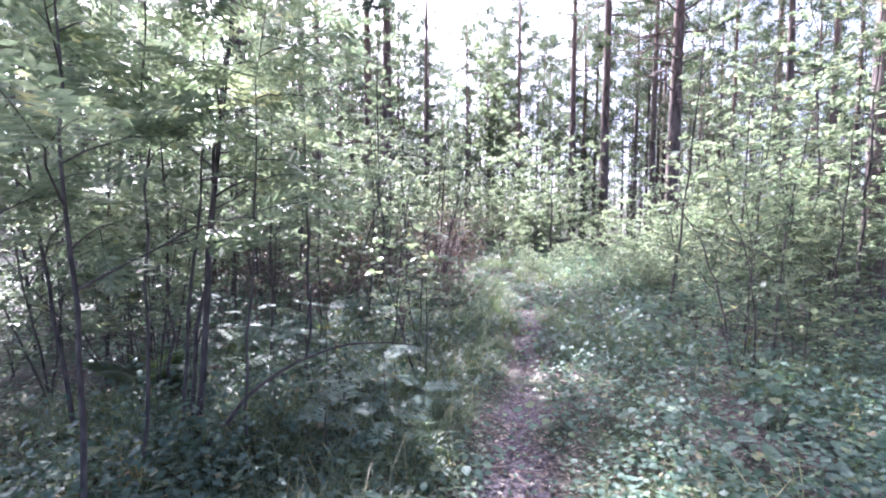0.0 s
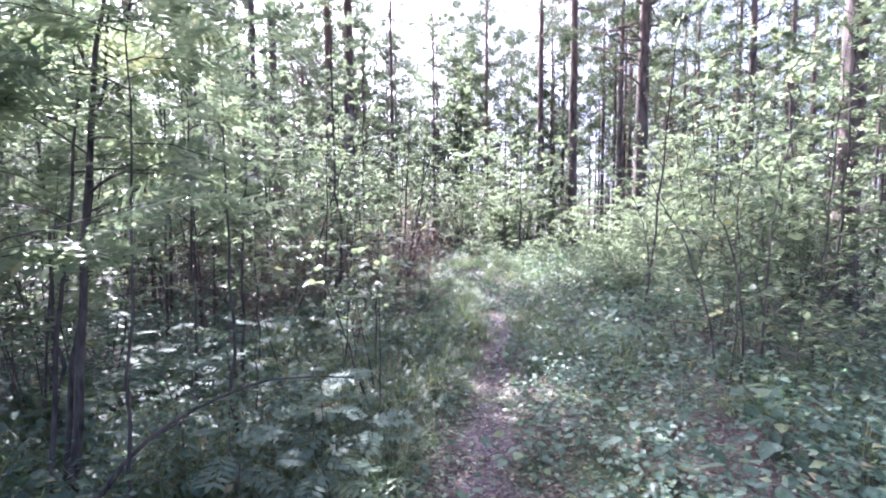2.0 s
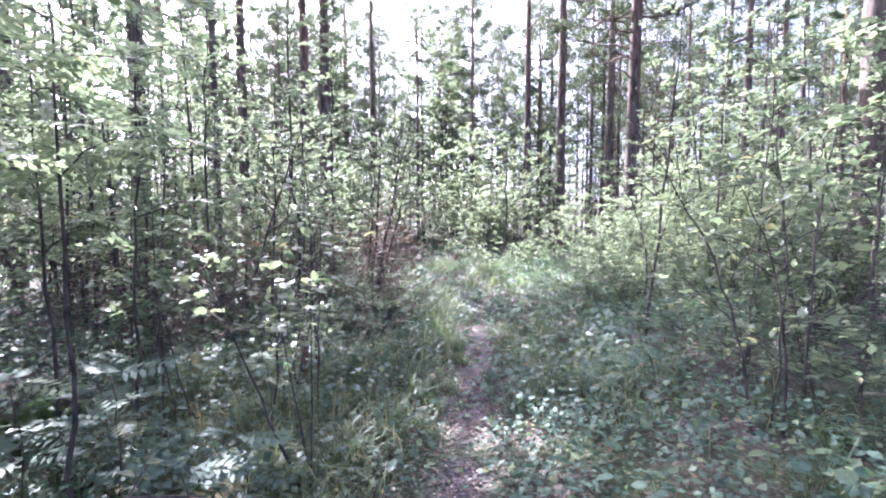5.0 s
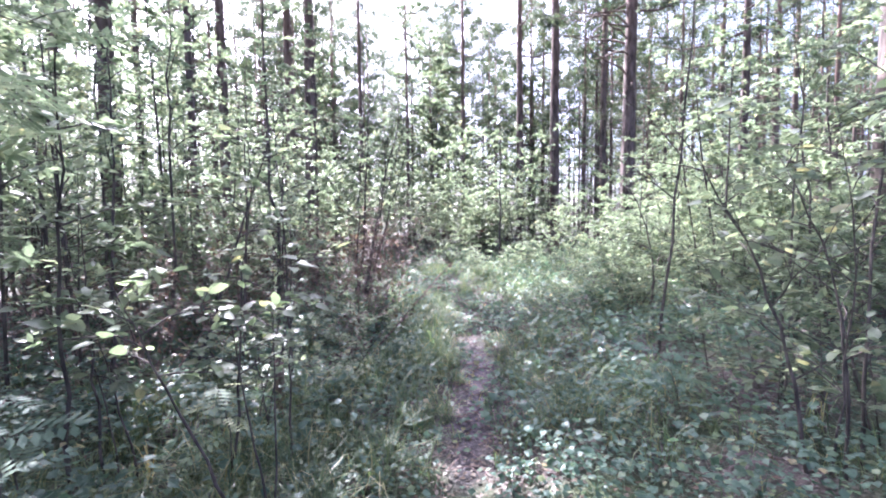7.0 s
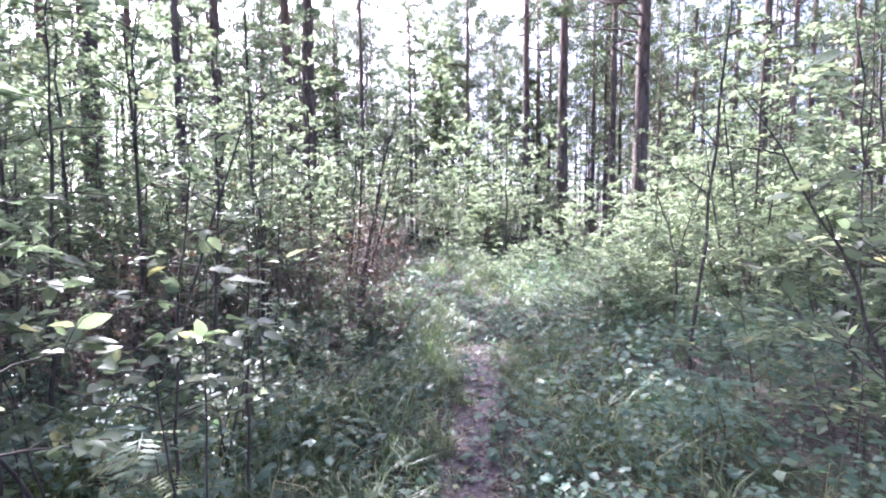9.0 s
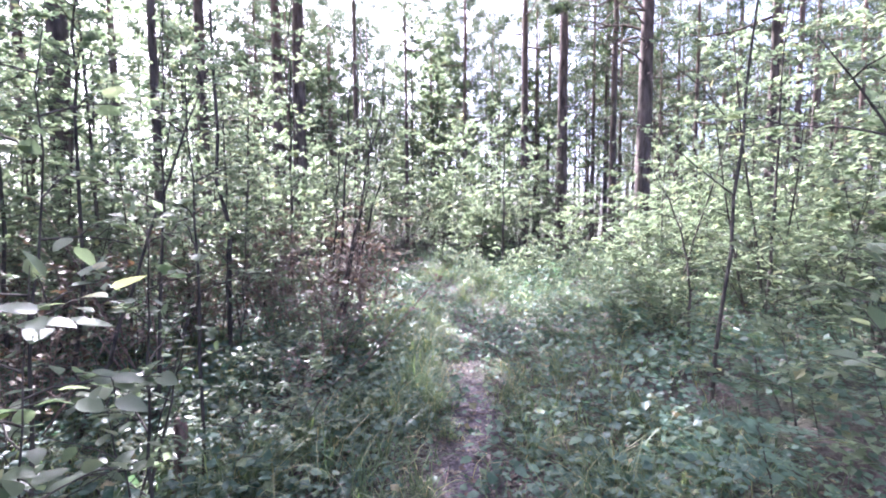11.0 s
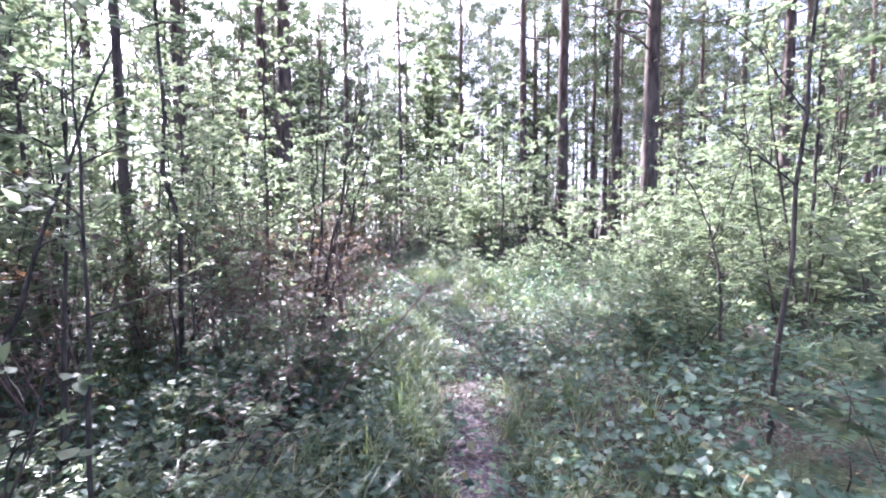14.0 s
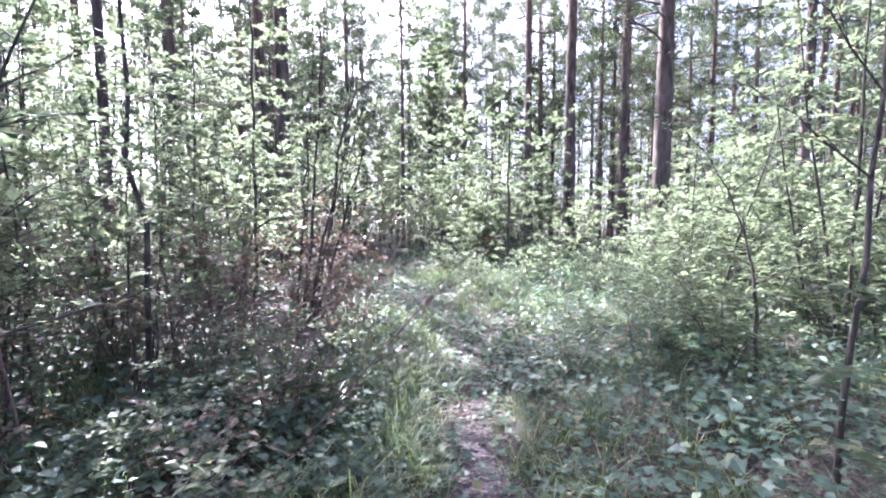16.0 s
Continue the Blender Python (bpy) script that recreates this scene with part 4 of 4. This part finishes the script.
def grass():
    r = np.random.default_rng(12)
    tx, ty = [], []
    while len(tx) < 2300:
        y = 1.5 + 15 * r.uniform(0, 1) ** 1.25
        off = r.normal(-0.25, 1.0 + 0.12 * y)
        x = trail(y) + off
        patch = math.sin(1.9 * x + 0.7 * y) + math.sin(1.3 * y - 1.1 * x + 2) + (0.7 if -2.6 < off < -0.25 else 0) + (0.5 if -2.2 < off < -0.3 and 5.2 < y < 8.5 else 0)
        if abs(off) < (0.4 if y < 4.5 else 0.12) or (off > 0 and y < 10 and r.uniform() < (0.2 if y < 4.5 else 0.5)) or patch < r.uniform(-0.8, 1.2):
            continue
        tx.append(x)
        ty.append(y)
    for k in range(170):
        ty.append(r.uniform(1.7, 3.6))
        tx.append(r.uniform(-3.2, -0.9))
    tx, ty = np.array(tx), np.array(ty)
    per = 16
    n = len(tx) * per
    x = np.repeat(tx, per) + r.normal(0, 0.035, n)
    y = np.repeat(ty, per) + r.normal(0, 0.035, n)
    off = np.abs(tx - trail(ty))
    lush = np.where((tx < trail(ty) - 0.45) & (ty > 5.2) & (ty < 8.5), 1.3, 1.0)
    ht = np.repeat(lush * r.uniform(0.14, 0.5, len(tx)) * np.clip(0.45 + off, 0.45, 1), per) * r.uniform(0.5, 1.1, n)
    a = r.uniform(0, 2 * np.pi, n)
    bend = r.uniform(0.35, 1.15, n)
    d = np.stack([np.cos(a), np.sin(a), 0 * a], -1)
    side = np.stack([-np.sin(a), np.cos(a), 0 * a], -1)
    base = np.stack([x, y, land(x, y) - 0.01], -1)
    rows = []
    for s, w in ((0, 0.8), (0.5, 1.0), (0.85, 0.6)):
        c = base + d * (ht * bend * s * s)[:, None] + np.array((0, 0, 1.0)) * (ht * (s - 0.5 * bend * s ** 3))[:, None]
        rows += [c - side * 0.0032 * w, c + side * 0.0032 * w]
    rows.append(base + d * (ht * bend)[:, None] + np.array((0, 0, 1.0)) * (ht * (1 - 0.55 * bend))[:, None])
    v = np.stack(rows, 1)
    f = np.array([(0, 1, 3), (0, 3, 2), (2, 3, 5), (2, 5, 4), (4, 5, 6)])[None] + (np.arange(n) * 7)[:, None, None]
    ob = new("grass", mesh_of("grass", v.reshape(-1, 3), f.reshape(-1, 3), M_GRASS))
    tagged(ob, "tufts of thin arching forest grass", "grass", kind="stuff")


grass()


def fern(at, seed, length, fronds):
    r = np.random.default_rng(seed)
    plant = thing("fern", "green fern with arching feathery fronds", "fern", at, "ferns of the forest floor")
    for k in range(fronds):
        a = k * 2 * np.pi / fronds + r.uniform(-0.3, 0.3)
        ln = length * r.uniform(0.75, 1.1)
        d = np.array((math.cos(a), math.sin(a), 0))
        rib = curve((0, 0, 0), d * ln * 0.85 + (0, 0, ln * r.uniform(0.25, 0.5)), (0, 0, ln * 0.16), 12, r)
        pos, out, size = [], [], []
        for i in range(2, 48):
            s = i / 48
            q = np.array([np.interp(s, np.linspace(0, 1, 12), rib[:, m]) for m in range(3)])
            for sgn in (-1, 1):
                pos.append(q)
                out.append(sgn * np.array((-d[1], d[0], 0)) + d * 0.35 + (0, 0, -0.15))
                size.append(ln * 0.27 * math.sin(math.pi * min(1, 0.12 + 0.88 * s) ** 0.8) + 0.012)
        slim = (DIAMOND[0] * (0.42, 1, 1), DIAMOND[1])
        part("frond", join([tube(rib, np.linspace(0.003, 0.001, 12), 3), leaves(pos, out, np.array(size), slim, r, 0.12)]), M_FERN, plant)
    return plant


fern_kinds = [fern((60 + 2 * k, -50, 0), 500 + k, 0.42 + 0.08 * k, 6 + k) for k in range(3)]
for k, (x, y, s) in enumerate([(-1.7, 3.2, 0.9), (-1.95, 4.4, 1.0), (-2.4, 3.8, 1.1)]):
    copy_thing(fern_kinds[k % 3], pose(x, y, float(land(x, y)) + 0.02, 0, 0, 57 * k) @ Matrix.Scale(s, 4))


def seedling(at, seed, height, count):
    """A rowan seedling: one thin stem with a flat layer of pinnate leaves."""
    r = np.random.default_rng(seed)
    plant = thing("rowan_seedling", "low rowan seedling with a flat layer of pinnate leaves", "seedling", at, "rowan seedlings beside the path")
    top = np.array((r.normal(0, 0.08), r.normal(0, 0.08), height))
    line = curve((0, 0, -0.03), top, (0.03, 0.02, 0), 8, r, 0.006)
    part("stem", tube(line, np.linspace(0.005, 0.002, 8), 5), M_TWIG, plant)
    for k in range(count):
        a = k * 2.4 + r.uniform(-0.3, 0.3)
        b = line[7 - k * 4 // count] + (0, 0, 0)
        side, d, nor = leaf_frames(np.array([(math.cos(a), math.sin(a), r.uniform(-0.1, 0.25))]), r, 0.15)
        size = r.uniform(0.19, 0.28)
        ob = new("leaf", SEEDLING_LEAF)
        ob.parent = plant
        m = Matrix.Identity(4)
        for row in range(3):
            m[row][0], m[row][1], m[row][2], m[row][3] = side[0][row] * size, d[0][row] * size, nor[0][row] * size, b[row]
        ob.matrix_basis = m
    return plant


SEEDLING_LEAF = mesh_of("leaf", *make_pinnate(6), M_HERB_ONE, False)
for k, (x, y, h) in enumerate([(-0.7, 2.55, 0.55), (-0.45, 3.05, 0.6), (-1.1, 2.95, 0.7), (-0.95, 3.5, 0.75), (-0.4, 3.6, 0.5), (-1.4, 3.55, 0.8), (-0.7, 3.0, 0.45), (-0.15, 3.3, 0.4), (-1.7, 2.8, 0.6),
                               (-0.3, 2.7, 0.4), (-1.3, 4.1, 0.8), (-0.5, 4.4, 0.6), (2.5, 4.9, 0.5), (3.0, 5.6, 0.6), (-1.9, 3.7, 0.8)]):
    seedling(on(x, y), 700 + k, h, 7 + k % 3)

sapling(on(2.2, 16.0), (0.1, 0.0, 0.75), 0.012, 41, "rounded low dark green bush behind the sunny clearing", 6, 0.5, 26, 0.055, DIAMOND, 0.1, stems=7, fan=0.6, name="shrub", category="shrub")


def stub(at, height, radius):
    r = np.random.default_rng(88)
    ob = thing("broken_stub", "broken pale brown stub of a young tree", "tree stub", at)
    line = curve((0, 0, -0.05), (0.03, 0.02, height), (0.01, 0, 0), 9, r, 0.003)
    v, f = tube(line, radius * np.linspace(1.25, 0.85, 9), 9, 0.06, r)
    v[-9:, 2] += r.uniform(-0.05, 0.05, 9)
    part("trunk", (v, f), M_DRY, ob)


stub(on(-0.5, 5.45), 0.45, 0.036)


def pale_tuft(at, seed):
    """A tuft of long pale yellow grass blades that arch over."""
    r = np.random.default_rng(seed)
    tuft = thing("dry_grass_tuft", "tuft of long arching pale yellow grass blades", "grass tuft", at, "dry grass tufts")
    for k in range(10):
        a = r.uniform(0, 2 * np.pi)
        d = np.array((math.cos(a), math.sin(a), 0))
        ht, reach = r.uniform(0.25, 0.42), r.uniform(0.08, 0.26)
        sl = np.linspace(0, 1, 7)
        mid = d * (reach * sl ** 1.6)[:, None] + np.array((0, 0, 1.0)) * (ht * (sl - 0.4 * sl ** 4))[:, None]
        w = np.cross(d, (0, 0, 1.0)) * 0.004
        wide = (1 - sl ** 2)[:, None] * w + w * 0.1
        v = np.concatenate([mid - wide, mid + wide])
        part("blade", (v, [(i, i + 1, i + 8, i + 7) for i in range(6)]), M_STRAW, tuft)


# first three are dry; on the rest, pale colour stands for brightly lit green grass
for k, (x, y) in enumerate([(-0.72, 4.85), (-1.05, 4.7), (-0.45, 4.18), (3.95, 8.9), (3.6, 8.5), (-1.5, 2.2), (-1.9, 2.6), (-2.3, 2.3)]):
    pale_tuft(on(x, y), 800 + k)


def litter():
    r = np.random.default_rng(21)
    n = 14000
    y = 0.8 + 13 * r.uniform(0, 1, n) ** 1.3
    x = trail(y) + r.normal(0, 1, n) * np.where(r.uniform(0, 1, n) < 0.5, 0.6, 2.0)
    a = r.uniform(0, 2 * np.pi, n)
    pos = np.stack([x, y, land(x, y) + 0.008 + 0.012 * r.uniform(0, 1, n)], -1)
    out = np.stack([np.cos(a), np.sin(a), r.normal(0, 0.2, n)], -1)
    ob = new("leaf_litter", mesh_of("leaf_litter", *leaves(pos, out, r.uniform(0.015, 0.055, n), SIMPLE, r, 0.35), M_DEAD, False))
    tagged(ob, "dry brown fallen leaves on the soil", "leaf litter", kind="stuff")


litter()


def twigs():
    """Thin dry twigs and pine straw strewn over the path and between the herbs."""
    r = np.random.default_rng(23)
    bits = []
    for k in range(420):
        y = 1.2 + 10 * r.uniform() ** 1.4
        x = trail(y) + r.normal(0, 0.35 if k % 2 else 1.5)
        a, ln = r.uniform(0, 2 * np.pi), r.uniform(0.06, 0.32)
        b = np.array((x, y, float(land(x, y)) + 0.012))
        e = np.array((x + ln * math.cos(a), y + ln * math.sin(a), 0.0))
        e[2] = float(land(e[0], e[1])) + 0.012 + r.uniform(0, 0.03)
        bits.append(tube(curve(b, e, (r.normal(0, 0.012), r.normal(0, 0.012), 0.006), 4, r), np.linspace(0.0035, 0.0015, 4) * r.uniform(0.6, 1.5), 4))
    ob = new("fallen_twigs", mesh_of("fallen_twigs", *join(bits), M_DRY))
    tagged(ob, "thin dry brown twigs strewn on the soil", "twigs", kind="stuff")


twigs()
